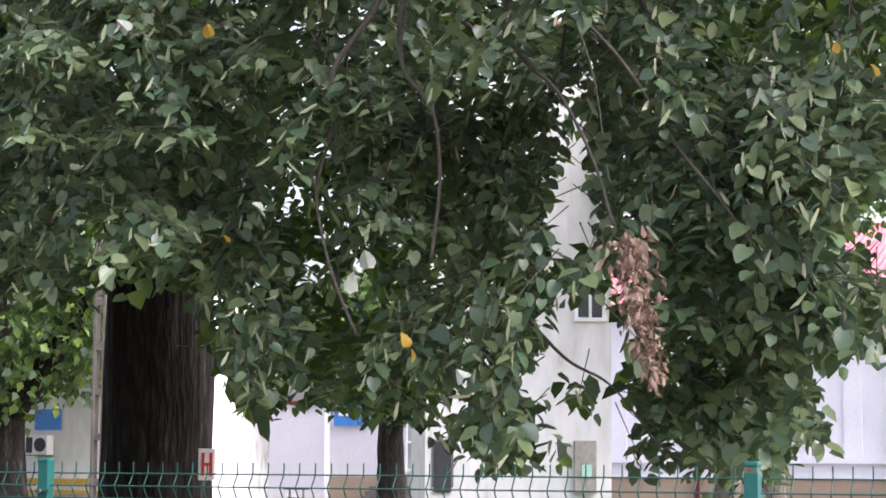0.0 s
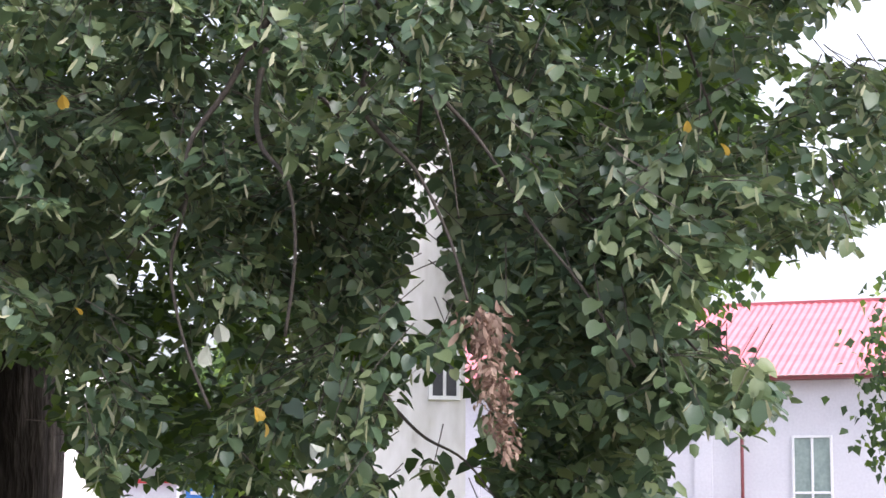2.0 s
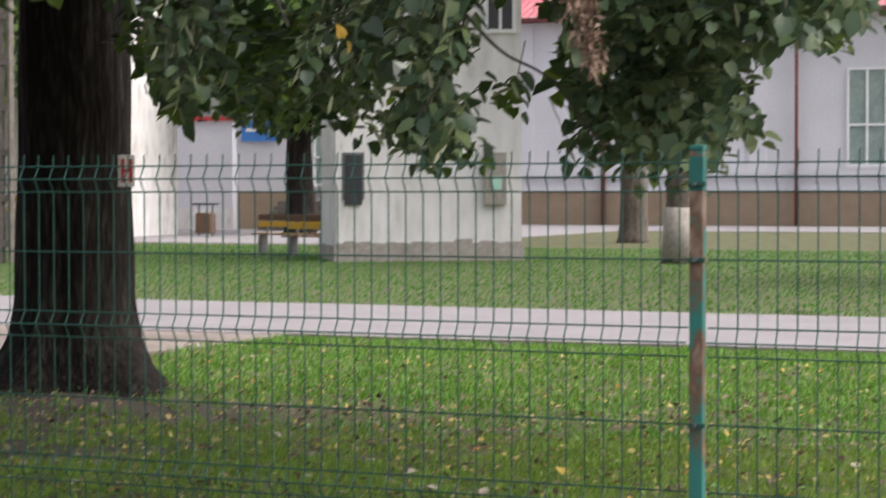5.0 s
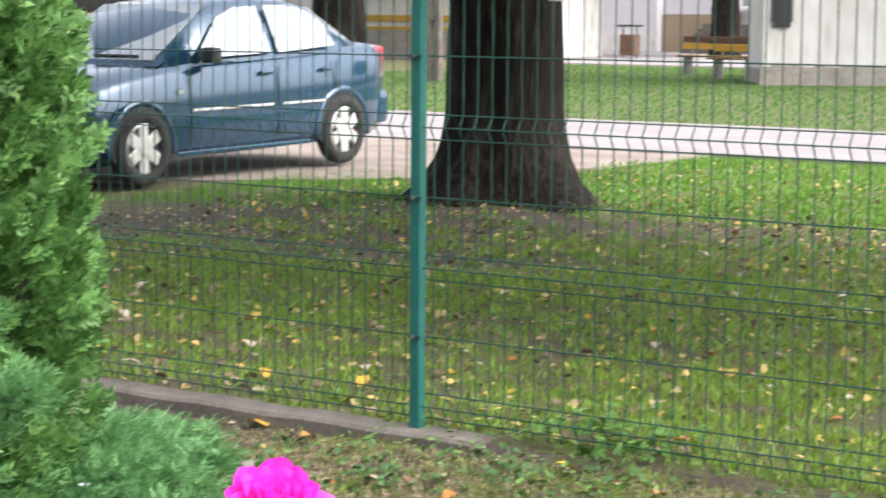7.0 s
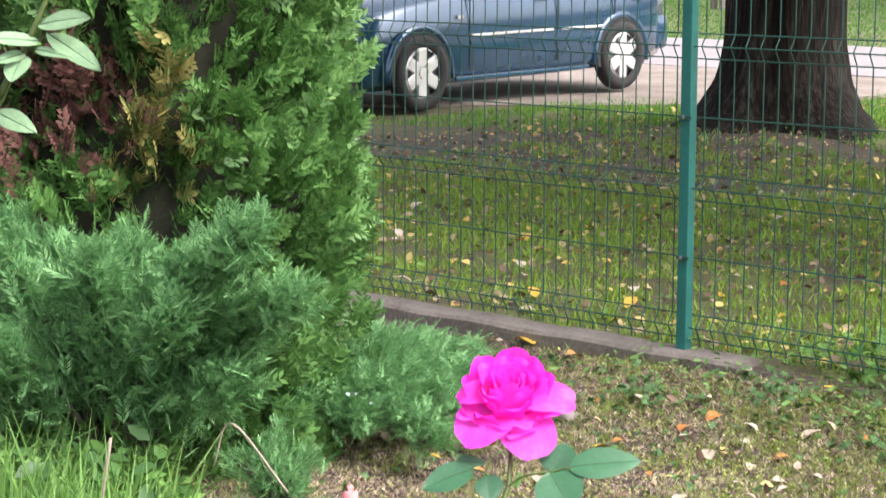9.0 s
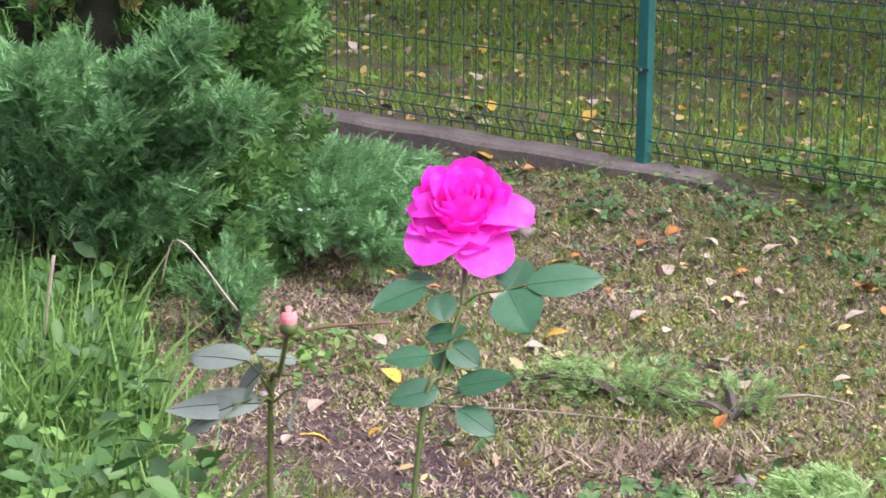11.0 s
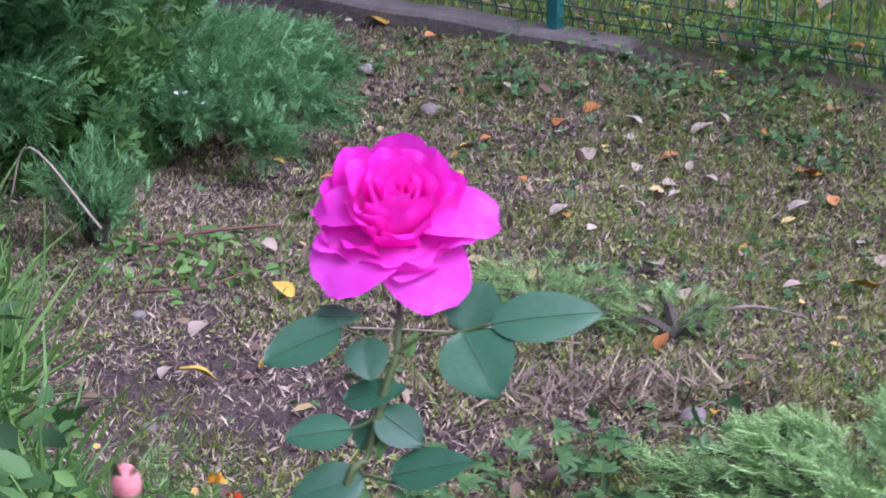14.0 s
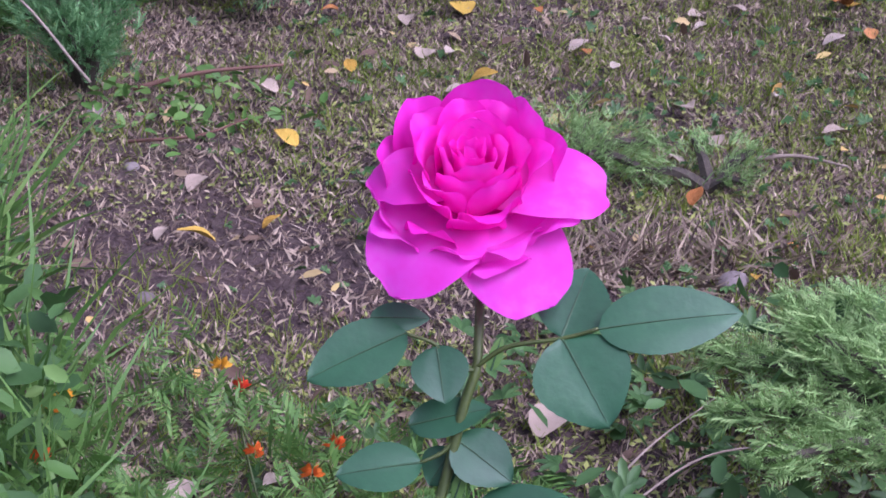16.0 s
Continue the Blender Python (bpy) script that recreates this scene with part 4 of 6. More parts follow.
# ---------------------------------------------------------------- smaller trees, pole, bench, bin
def small_tree(name, x, y, r, h, fork, label, material=None, crown_r=2.2, leaves=1100, seed=1, zc=0.0, flat=0.7, white=0.0, limbs=(), leaf=0.09, leaves_of=None):
    t = thing(name, label, "tree", (x, y, 0))
    rr = np.random.default_rng(seed)
    line = [Vector((0, 0, -0.1)), Vector((0.02, 0, h * 0.3)), Vector((-0.03, 0.02, h * 0.65)), Vector((0.05, 0, h))]
    line = smooth_line(line, 6)
    n = len(line)
    vs, fs = tube(line, [r * (1.25 if i == 0 else 1.08 if i == 1 else 1) * (1 - 0.3 * i / n) for i in range(n)], 14)
    vs = [v + Vector((0.03 * noise.noise(v * 3), 0.03 * noise.noise(v * 3 + Vector((5, 0, 0))), 0)) for v in vs]
    mesh_ob("trunk", vs, fs, material or M_bark2, t, smooth=True)
    if white:
        vs, fs = tube([(0, 0, 0.0), (0.02, 0, white)], [r * 1.13, r * 1.06], 14)
        mesh_ob("limewash", vs, fs, M_plinth, t, "patchy whitewash on the trunk foot", smooth=True)
    base, al, no, sz = [], [], [], []
    for k in range(fork):
        a_ = 2 * math.pi * k / fork + rr.uniform(-0.3, 0.3)
        end = Vector((crown_r * 0.8 * math.cos(a_), crown_r * 0.8 * math.sin(a_), h + zc + rr.uniform(0.6, 2.0)))
        mid = line[-1].lerp(end, 0.5) + Vector((0, 0, 0.3))
        ll = smooth_line([line[-1] - Vector((0, 0, 0.3)), mid, end], 6)
        vs, fs = tube(ll, [r * 0.55 * (1 - 0.8 * i / len(ll)) for i in range(len(ll))], 8)
        mesh_ob("limb", vs, fs, material or M_bark2, t, smooth=True)
    for end, mid, lr in limbs:
        ll = smooth_line([line[-1] - Vector((0, 0, 0.5)), Vector(mid), Vector(end)], 6)
        vs, fs = tube(ll, [lr * (1 - 0.5 * i / len(ll)) for i in range(len(ll))], 10)
        mesh_ob("limb", vs, fs, material or M_bark2, t, smooth=True)
    for _ in range(leaves // 10):
        d = rr.normal(size=3)
        d = d / np.linalg.norm(d) * rr.uniform(0.55, 1.0)
        c = np.array([d[0] * crown_r, d[1] * crown_r, h + zc + 1.5 + d[2] * crown_r * flat])
        for _ in range(10):
            base.append(c + rr.normal(0, 0.22, 3))
            al.append(rr.normal(0, 0.5, 3) + [0, 0, -0.7])
            no.append(rr.normal(0, 0.5, 3) + [0, -0.5, 0.7])
            sz.append(rr.uniform(leaf, leaf * 1.8))
    scatter("crown", np.array(base), np.array(al), np.array(no), np.array(sz), FAR_LEAF, leaves_of or M_lime_back, t)
    return t


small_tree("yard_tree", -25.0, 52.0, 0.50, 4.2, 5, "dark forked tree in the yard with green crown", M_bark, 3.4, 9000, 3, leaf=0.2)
small_tree("lawn_tree", -6.9, 32.5, 0.30, 5.0, 5, "slim tree with whitewashed foot on the far lawn", M_bark2, 3.3, 7000, 4, 2.2, 0.95, white=1.1, leaf=0.15)
small_tree("lawn_tree", -12.2, 46.5, 0.40, 5.0, 4, "grey trunked tree near the white building", M_bark2, 3.0, 1600, 5, 1.0)
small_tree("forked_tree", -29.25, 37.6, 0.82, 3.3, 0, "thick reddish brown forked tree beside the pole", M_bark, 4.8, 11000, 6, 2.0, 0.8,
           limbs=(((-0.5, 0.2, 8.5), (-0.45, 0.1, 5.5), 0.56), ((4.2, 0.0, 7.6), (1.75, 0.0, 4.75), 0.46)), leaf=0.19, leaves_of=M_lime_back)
small_tree("young_tree", 0.75, 26.0, 0.07, 2.6, 5, "young light green tree beside the building", M_bark2, 2.0, 5200, 8, 0.2, 1.0, leaf=0.11)

pole = thing("concrete_pole", "slotted grey concrete power pole", "pole", (-19.4, 28.0, 0))
for sx in (-0.11, 0.11):
    part("pole_leg", bm_box((0.07, 0.16, 9), (sx, 0, 4.5), 0.01), M_concrete, pole)
for z in np.arange(0.4, 9, 0.9):
    part("pole_rung", bm_box((0.16, 0.13, 0.14), (0, 0, z), 0.01), M_concrete, pole)


def bench(x, y, rz):
    b_ = thing("park_bench", "park bench with brown and yellow planks", "bench", (x, y, 0))
    b_.rotation_euler = (0, 0, radians(rz))
    for sx in (-0.75, 0.75):
        part("leg", bm_box((0.06, 0.42, 0.42), (sx, 0, 0.21), 0.01), M_grey_metal, b_)
        part("back_support", bm_box((0.05, 0.05, 0.5), (sx, 0.22, 0.64), 0.01), M_grey_metal, b_)
    for i, yy in enumerate((-0.16, -0.02, 0.12)):
        part("seat_plank", bm_box((1.9, 0.12, 0.035), (0, yy, 0.44), 0.008), M_yellow if i else M_brown_wood, b_)
    for i, zz in enumerate((0.66, 0.82)):
        part("back_plank", bm_box((1.9, 0.03, 0.13), (0, 0.19, zz), 0.008), M_brown_wood if i else M_yellow, b_)


bench(-15.2, 33.8, 6)
bench(-16.9, 35.6, 4)
bn = thing("litter_bin", "brown litter bin with dark roof on a stand", "litter bin", (-26.5, 48.6, 0))
part("bin_body", bm_box((0.5, 0.42, 0.62), (0, 0, 0.42), 0.03), M_brown_wood, bn, "brown bin body")
part("bin_roof", bm_box((0.62, 0.55, 0.06), (0, 0, 1.0), 0.02), M_black, bn)
for sx in (-0.24, 0.24):
    part("bin_post", bm_box((0.05, 0.05, 1.0), (sx, 0, 0.5), 0.005), M_grey_metal, bn)


# ---------------------------------------------------------------- parked car
def car():
    c = thing("parked_car", "dark blue sedan parked on gravel with silver wheels", "car", (-8.02, 7.60, 0.03))
    c.rotation_euler = (radians(0.9), 0, 0)
    # car frame: x across (visible flank is +x), y along, front at -y
    # stations: y, half width low, half width belt, z sill, z shoulder
    st = [(-2.10, 0.58, 0.60, 0.30, 0.60), (-2.03, 0.74, 0.74, 0.20, 0.68), (-1.80, 0.82, 0.82, 0.18, 0.80), (-1.4, 0.85, 0.85, 0.19, 0.87), (-0.95, 0.865, 0.85, 0.20, 0.93),
          (-0.5, 0.87, 0.86, 0.20, 0.96), (0.2, 0.87, 0.86, 0.20, 0.98), (0.9, 0.87, 0.86, 0.21, 1.0), (1.45, 0.86, 0.85, 0.22, 1.03), (1.85, 0.83, 0.82, 0.24, 1.06), (2.08, 0.76, 0.76, 0.28, 1.04), (2.15, 0.66, 0.66, 0.36, 0.92)]
    bm = bmesh.new()
    rings = []
    for y, wl_, wb, z0, z1 in st:
        crown_z = z1 + 0.05 * (wb / 0.86)
        prof = [(0.0, z0), (wl_ * 0.94, z0), (wl_, z0 + 0.10), (wl_ + 0.012, z0 + 0.32), (wl_ + 0.008, (z0 + z1) / 2 + 0.1), (wb, z1 - 0.06), (wb - 0.05, z1), (wb * 0.5, crown_z - 0.01), (0, crown_z)]
        ring = [bm.verts.new((px_, y, pz)) for px_, pz in prof] + [bm.verts.new((-px_, y, pz)) for px_, pz in prof[-2:0:-1]]
        rings.append(ring)
    for r1, r2 in zip(rings, rings[1:]):
        for k in range(len(r1)):
            k2 = (k + 1) % len(r1)
            bm.faces.new((r1[k], r1[k2], r2[k2], r2[k]))
    bm.faces.new(rings[0]), bm.faces.new(rings[-1][::-1])
    bmesh.ops.recalc_face_normals(bm, faces=bm.faces[:])
    body = part("body", bm, M_car, c, "dark blue painted body", smooth=True)
    # cabin
    cb = bmesh.new()
    cs = [(-0.98, 0.72, 0.74, 0.93, 0.97), (-0.35, 0.80, 0.62, 0.95, 1.36), (-0.08, 0.82, 0.60, 0.96, 1.455), (0.35, 0.83, 0.60, 0.97, 1.49), (0.85, 0.82, 0.60, 0.98, 1.475), (1.15, 0.80, 0.60, 1.0, 1.42), (1.45, 0.77, 0.63, 1.02, 1.25), (1.78, 0.70, 0.68, 1.04, 1.08)]
    rings = []
    for y, wb, wr, zb, zr in cs:
        prof = [(wb, zb), ((wb + wr) / 2 + 0.02, (zb + zr) / 2), (wr, zr - 0.03), (wr - 0.07, zr), (0, zr + 0.02)]
        rings.append([cb.verts.new((px_, y, pz)) for px_, pz in prof] + [cb.verts.new((-px_, y, pz)) for px_, pz in prof[-2::-1]])
    for r1, r2 in zip(rings, rings[1:]):
        for k in range(len(r1) - 1):
            cb.faces.new((r1[k], r1[k + 1], r2[k + 1], r2[k]))
    cb.faces.new(rings[0]), cb.faces.new(rings[-1][::-1])
    bmesh.ops.recalc_face_normals(cb, faces=cb.faces[:])
    part("cabin", cb, M_car, c, "dark blue roof and pillars", smooth=True)

    def pane(name, pts, material=M_car_glass, thick=0.012, parent=c):
        b_ = bmesh.new()
        f = b_.faces.new([b_.verts.new(p) for p in pts])
        r = bmesh.ops.extrude_face_region(b_, geom=[f])
        n_ = f.normal.copy() if f.normal.length else Vector((1, 0, 0))
        f.normal_update()
        bmesh.ops.translate(b_, verts=[v for v in r["geom"] if isinstance(v, bmesh.types.BMVert)], vec=f.normal * -thick)
        bmesh.ops.recalc_face_normals(b_, faces=b_.faces[:])
        return part(name, b_, material, parent)

    for s in (1, -1):
        def side(y, z):
            # x of the cabin flank at this height
            t_ = (z - 0.97) / 0.5
            return (s * (0.845 - 0.225 * max(0, t_) + 0.012), y, z)
        o = 1 if s > 0 else -1
        front = [side(-0.62, 1.0), side(0.36, 1.02), side(0.36, 1.42), side(0.06, 1.41), side(-0.2, 1.33)]
        rear = [side(0.46, 1.02), side(1.28, 1.06), side(1.2, 1.25), side(1.0, 1.38), side(0.8, 1.42), side(0.46, 1.425)]
        pane("side_window", front[::o]), pane("side_window", rear[::o])
        # door seams, trim, handles, sill, arches, mirror
        for y in (0.41, -0.72, 1.22):
            part("door_seam", bm_box((0.008, 0.007, 0.62), (s * 0.882, y, 0.62)), M_black, c)
        for y0, y1 in ((-0.70, 0.35), (0.47, 1.10)):
            part("side_moulding", bm_box((0.016, y1 - y0, 0.022), (s * 0.886, (y0 + y1) / 2, 0.585), 0.004), M_rim, c, "silver side moulding")
        part("sill_trim", bm_box((0.03, 1.75, 0.035), (s * 0.872, -0.02, 0.235), 0.008), M_car, c)
        for y in (0.24, 1.08):
            part("door_handle", bm_box((0.035, 0.15, 0.035), (s * 0.885, y, 0.86), 0.012), M_car, c)
        part("mirror", bm_box((0.16, 0.11, 0.13), (s * 0.93, -0.52, 1.03), 0.03), M_black, c, "black door mirror")
        part("indicator", bm_box((0.012, 0.07, 0.03), (s * 0.884, -0.84, 0.74), 0.004), M_lamp_glass, c)
        part("headlamp", bm_box((0.34, 0.16, 0.17), (s * 0.62, -1.98, 0.63), 0.05), M_lamp_glass, c, "clear glass headlamp")
        part("tail_lamp", bm_box((0.10, 0.12, 0.28), (s * 0.715, 2.045, 0.90), 0.03), M_red_glass, c, "red tail lamp")
    pane("windscreen", [(-0.68, -0.96, 0.99), (0.68, -0.96, 0.99), (0.57, -0.20, 1.43), (-0.57, -0.20, 1.43)])
    pane("rear_window", [(0.62, 1.72, 1.10), (-0.62, 1.72, 1.10), (-0.55, 1.2, 1.40), (0.55, 1.2, 1.40)])
    part("front_bumper", bm_box((1.60, 0.24, 0.30), (0, -2.03, 0.36), 0.06), M_black, c, "dark bumper")
    part("rear_bumper", bm_box((1.62, 0.26, 0.34), (0, 2.02, 0.48), 0.09), M_car, c)
    part("grille", bm_box((0.6, 0.05, 0.14), (0, -2.10, 0.62), 0.02), M_black, c)
    part("number_plate", bm_box((0.5, 0.02, 0.11), (0, -2.16, 0.40), 0.004), M_white_metal, c)
    for y0 in (-0.55, -0.15):
        part("wiper", bm_box((0.5, 0.02, 0.015), (0.25 if y0 < -0.3 else -0.35, -0.93, 1.03)), M_black, c)
    for y in (-1.31, 1.32):
        for s in (1, -1):
            # dark arch, then the wheel
            ab = bmesh.new()
            bmesh.ops.create_cone(ab, cap_ends=True, segments=28, radius1=0.345, radius2=0.345, depth=0.1, matrix=Matrix.Translation((s * 0.834, y, 0.32)) @ Matrix.Rotation(radians(90), 4, "Y"))
            bmesh.ops.bisect_plane(ab, geom=ab.verts[:] + ab.edges[:] + ab.faces[:], plane_co=(0, 0, 0.22), plane_no=(0, 0, 1), clear_inner=True)
            part("wheel_arch", ab, M_black, c)
            v_, f_ = tube([(s * 0.862, y + 0.372 * math.cos(q), 0.30 + 0.372 * math.sin(q)) for q in np.linspace(-0.15, math.pi + 0.15, 22)], [0.036] * 22, 8)
            mesh_ob("wheel_flare", v_, f_, M_car, c, smooth=True)
            w = new("wheel")
            w.parent, w.location = c, (s * 0.80, y, 0.31)
            if s < 0:
                w.rotation_euler = (0, 0, math.pi)
            tb = bmesh.new()
            prof = [(-0.02, 0.205), (-0.02, 0.27), (0.0, 0.305), (0.04, 0.312), (0.1, 0.30), (0.118, 0.26), (0.105, 0.212), (0.09, 0.205)]
            rg = []
            for k in range(32):
                a_ = 2 * math.pi * k / 32
                rg.append([tb.verts.new((px_, r_ * math.cos(a_), r_ * math.sin(a_))) for px_, r_ in prof])
            for k in range(32):
                for j in range(len(prof) - 1):
                    tb.faces.new((rg[k][j], rg[(k + 1) % 32][j], rg[(k + 1) % 32][j + 1], rg[k][j + 1]))
            part("tyre", tb, M_tyre, w, "black rubber tyre", smooth=True)
            rb = bmesh.new()
            bmesh.ops.create_cone(rb, cap_ends=False, segments=32, radius1=0.212, radius2=0.19, depth=0.03, matrix=Matrix.Translation((0.095, 0, 0)) @ Matrix.Rotation(radians(90), 4, "Y"))
            bmesh.ops.create_cone(rb, cap_ends=True, segments=20, radius1=0.055, radius2=0.045, depth=0.05, matrix=Matrix.Translation((0.085, 0, 0)) @ Matrix.Rotation(radians(90), 4, "Y"))
            for k in range(6):
                a_ = 2 * math.pi * k / 6
                bm_box((0.03, 0.105, 0.17), (0.088, 0.12 * math.sin(a_), 0.12 * math.cos(a_)), 0.012, rb, Matrix.Rotation(-a_, 4, "X"))
            part("rim", rb, M_rim, w, "silver six-spoke rim")
            db = bmesh.new()
            bmesh.ops.create_cone(db, cap_ends=True, segments=24, radius1=0.206, radius2=0.206, depth=0.02, matrix=Matrix.Translation((0.055, 0, 0)) @ Matrix.Rotation(radians(90), 4, "Y"))
            part("brake_disc", db, M_grey_metal, w)
    return c


car()

# ---------------------------------------------------------------- thuja and junipers
def conifer_surface(rr, n, centre, radius, height, zlo, zhi):
    """Points on a lumpy cone with their outward directions."""
    z = rr.uniform(zlo, zhi, n)
    a_ = rr.uniform(0, 2 * math.pi, n)
    lump = np.array([noise.noise((math.cos(q) * 2.6, math.sin(q) * 2.6, w * 3.0)) + 0.9 * noise.noise((math.cos(q) * 6.5, math.sin(q) * 6.5, w * 7.5 + 3)) for q, w in zip(a_, z)])
    prof = np.interp(z / height, [0, 0.08, 0.25, 0.5, 0.75, 1.0], [0.86, 0.97, 1.0, 0.92, 0.6, 0.05])
    depth = rr.uniform(-0.16, 0.03, n)
    r_ = radius * prof * (1 + 0.17 * lump) + depth
    out = np.c_[np.cos(a_), np.sin(a_), np.zeros(n)]
    p = np.c_[centre[0] + r_ * out[:, 0], centre[1] + r_ * out[:, 1], centre[2] + z]
    return p, out, lump


def thuja(x, y, radius, height):
    t = thing("thuja", "dense green thuja shrub with yellowing and withered patches", "shrub", (x, y, -0.12))
    rr = np.random.default_rng(21)
    # upright tufts on the surface, each a fan of sprays, with shaded gaps between them
    p, out, lump = conifer_surface(rr, 3600, (0, 0, 0), radius, height, 0.02, height * 0.98)
    # fuller low down and on the side facing the camera, sparse elsewhere
    keep = (out @ np.array([0.77, -0.63, 0.0]) > -0.3) & ((p[:, 2] < 1.85) | (rr.random(len(p)) < 0.4)) | (rr.random(len(p)) < 0.2)
    p, out, lump = p[keep], out[keep], lump[keep]
    tuft = np.repeat(np.arange(len(p)), 15)
    up = np.array([0, 0, 1.0])
    lean = out * rr.uniform(0.35, 0.9, (len(p), 1)) + up * rr.uniform(0.5, 1.1, (len(p), 1)) + rr.normal(0, 0.22, p.shape)
    plate = np.cross(out, up) * rr.choice([-1, 1], (len(p), 1)) + out * rr.uniform(0.2, 1.2, (len(p), 1)) + rr.normal(0, 0.3, p.shape)
    al = unit(lean)[tuft] + rr.normal(0, 0.38, (len(tuft), 3))
    no = unit(plate)[tuft] + rr.normal(0, 0.3, (len(tuft), 3))
    p = p[tuft] + unit(lean)[tuft] * rr.uniform(-0.05, 0.05, (len(tuft), 1)) + rr.normal(0, 0.012, (len(tuft), 3))
    out = out[tuft]
    sz = rr.uniform(0.045, 0.09, len(p))
    # patches, as places on the shrub in world metres
    w = p + np.array([x, y, -0.12])
    dist = lambda c: np.linalg.norm(w - np.array(c), axis=1)  # noqa: E731
    jitter = rr.normal(0, 0.05, len(p))
    brown = (dist((-0.41, -2.31, 0.96)) + jitter < 0.17) | (dist((-0.55, -2.35, 0.86)) + jitter < 0.13)
    yellow = (dist((-0.2, -2.17, 0.97)) + jitter < 0.12) | (dist((-0.2, -2.16, 0.81)) + jitter < 0.14)
    hole = dist((-0.13, -2.07, 0.70)) < 0.09
    green = ~(brown | yellow | hole)
    yellow &= ~brown & ~hole
    for nm, mask, m, lb in (("foliage", green, M_thuja, "fresh green scaly sprays"), ("yellowing_foliage", yellow, M_thuja_yellow, "yellowing sprays"), ("withered_foliage", brown & ~hole, M_thuja_brown, "withered red-brown sprays")):
        scatter(nm, p[mask], al[mask], no[mask], sz[mask], THUJA, m, t, lb)
    # closed inner shell; its near-black colour stands for the shade inside
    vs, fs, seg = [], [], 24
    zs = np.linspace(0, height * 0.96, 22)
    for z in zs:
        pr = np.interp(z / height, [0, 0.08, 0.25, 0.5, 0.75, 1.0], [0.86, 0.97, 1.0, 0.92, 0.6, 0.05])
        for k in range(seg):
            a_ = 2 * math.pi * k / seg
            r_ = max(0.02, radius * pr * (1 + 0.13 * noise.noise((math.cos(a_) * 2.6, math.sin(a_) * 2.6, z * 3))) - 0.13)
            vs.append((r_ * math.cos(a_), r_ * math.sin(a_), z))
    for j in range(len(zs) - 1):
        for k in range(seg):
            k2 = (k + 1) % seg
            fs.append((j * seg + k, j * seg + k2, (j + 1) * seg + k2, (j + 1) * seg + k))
    mesh_ob("dark_filler_core", vs, fs, M_core, t, "dark inner shell, coloured to stand for shade between the sprays", smooth=True)
    vs, fs = tube([(0, 0, 0), (0.02, 0, height * 0.9)], [0.06, 0.01], 8)
    mesh_ob("trunk", vs, fs, M_bark2, t)
    return t


thuja(-0.66, -1.80, 0.575, 3.3)


def juniper(label, foot, boughs, seed, frond_size=(0.04, 0.085), density=90, spread=0.07, material=None):
    """A sprawling juniper: arching boughs from the foot, each clothed in feathery sprays."""
    t = thing("juniper", label, "shrub", foot)
    rr = np.random.default_rng(seed)
    f0 = Vector(foot)
    B, A_, N_, S_ = [], [], [], []
    for tip in boughs:
        tip = Vector(tip) - f0
        mid = tip * 0.5 + Vector((0, 0, 0.14 * tip.length))
        line = smooth_line([Vector((0, 0, 0)), mid, tip], 8)
        vs, fs = tube(line, [0.014 * (1 - 0.8 * i / len(line)) + 0.002 for i in range(len(line))], 5)
        mesh_ob("bough", vs, fs, M_twig, t)
        n = int(density * max(tip.length, 0.25))
        for _ in range(n):
            u = rr.uniform(0.25, 1.0) ** 0.8
            i = min(int(u * (len(line) - 1)), len(line) - 2)
            p = line[i].lerp(line[i + 1], u * (len(line) - 1) - i)
            d = (line[i + 1] - line[i]).normalized()
            B.append(np.array(p) + rr.normal(0, spread * (1.15 - 0.6 * u), 3))
            A_.append(np.array(d) * 0.9 + rr.normal(0, 0.55, 3) + [0, 0, 0.15])
            N_.append(rr.normal(0, 0.5, 3) + [0, 0, 1])
            S_.append(rr.uniform(*frond_size))
    scatter("foliage", np.array(B), np.array(A_), np.array(N_), np.array(S_), JUNIPER, material or M_juniper, t, "feathery juniper sprays")
    return t


juniper("sprawling blue-green juniper before the thuja", (-0.25, -2.25, -0.1),
        [(0.45, -2.40, 0.71), (0.51, -2.29, 0.54), (0.25, -2.47, 0.49), (0.36, -2.34, 0.31), (-0.33, -2.66, 0.65), (0.03, -2.55, 0.60), (-0.55, -2.60, 0.51), (-0.22, -2.71, 0.40), (0.22, -2.40, 0.58), (-0.11, -2.49, 0.54), (0.17, -2.27, 0.38), (-0.83, -2.60, 0.60), (-0.44, -2.44, 0.63), (0.06, -2.38, 0.47), (-0.55, -2.77, 0.33), (-0.33, -2.38, 0.56), (-0.13, -2.29, 0.60), (-0.11, -2.16, 0.38), (0.34, -2.25, 0.44)], 31, (0.045, 0.085), 800, 0.045)
juniper("low creeping juniper on the garden bed", (-0.45, -1.35, -0.12),
        [(0.02, -1.02, 0.06), (-0.1, -1.2, 0.10), (0.12, -1.36, 0.08), (-0.02, -1.5, 0.10), (-0.2, -0.85, 0.08), (-0.4, -0.85, 0.08), (-0.25, -1.7, 0.10), (0.28, -1.55, 0.02), (0.05, -1.62, 0.05), (-0.6, -0.95, 0.1), (-0.15, -1.35, 0.16), (-0.35, -1.15, 0.14), (0.2, -1.25, 0.02), (-0.1, -1.75, 0.06)], 32, (0.04, 0.075), 800, 0.045)
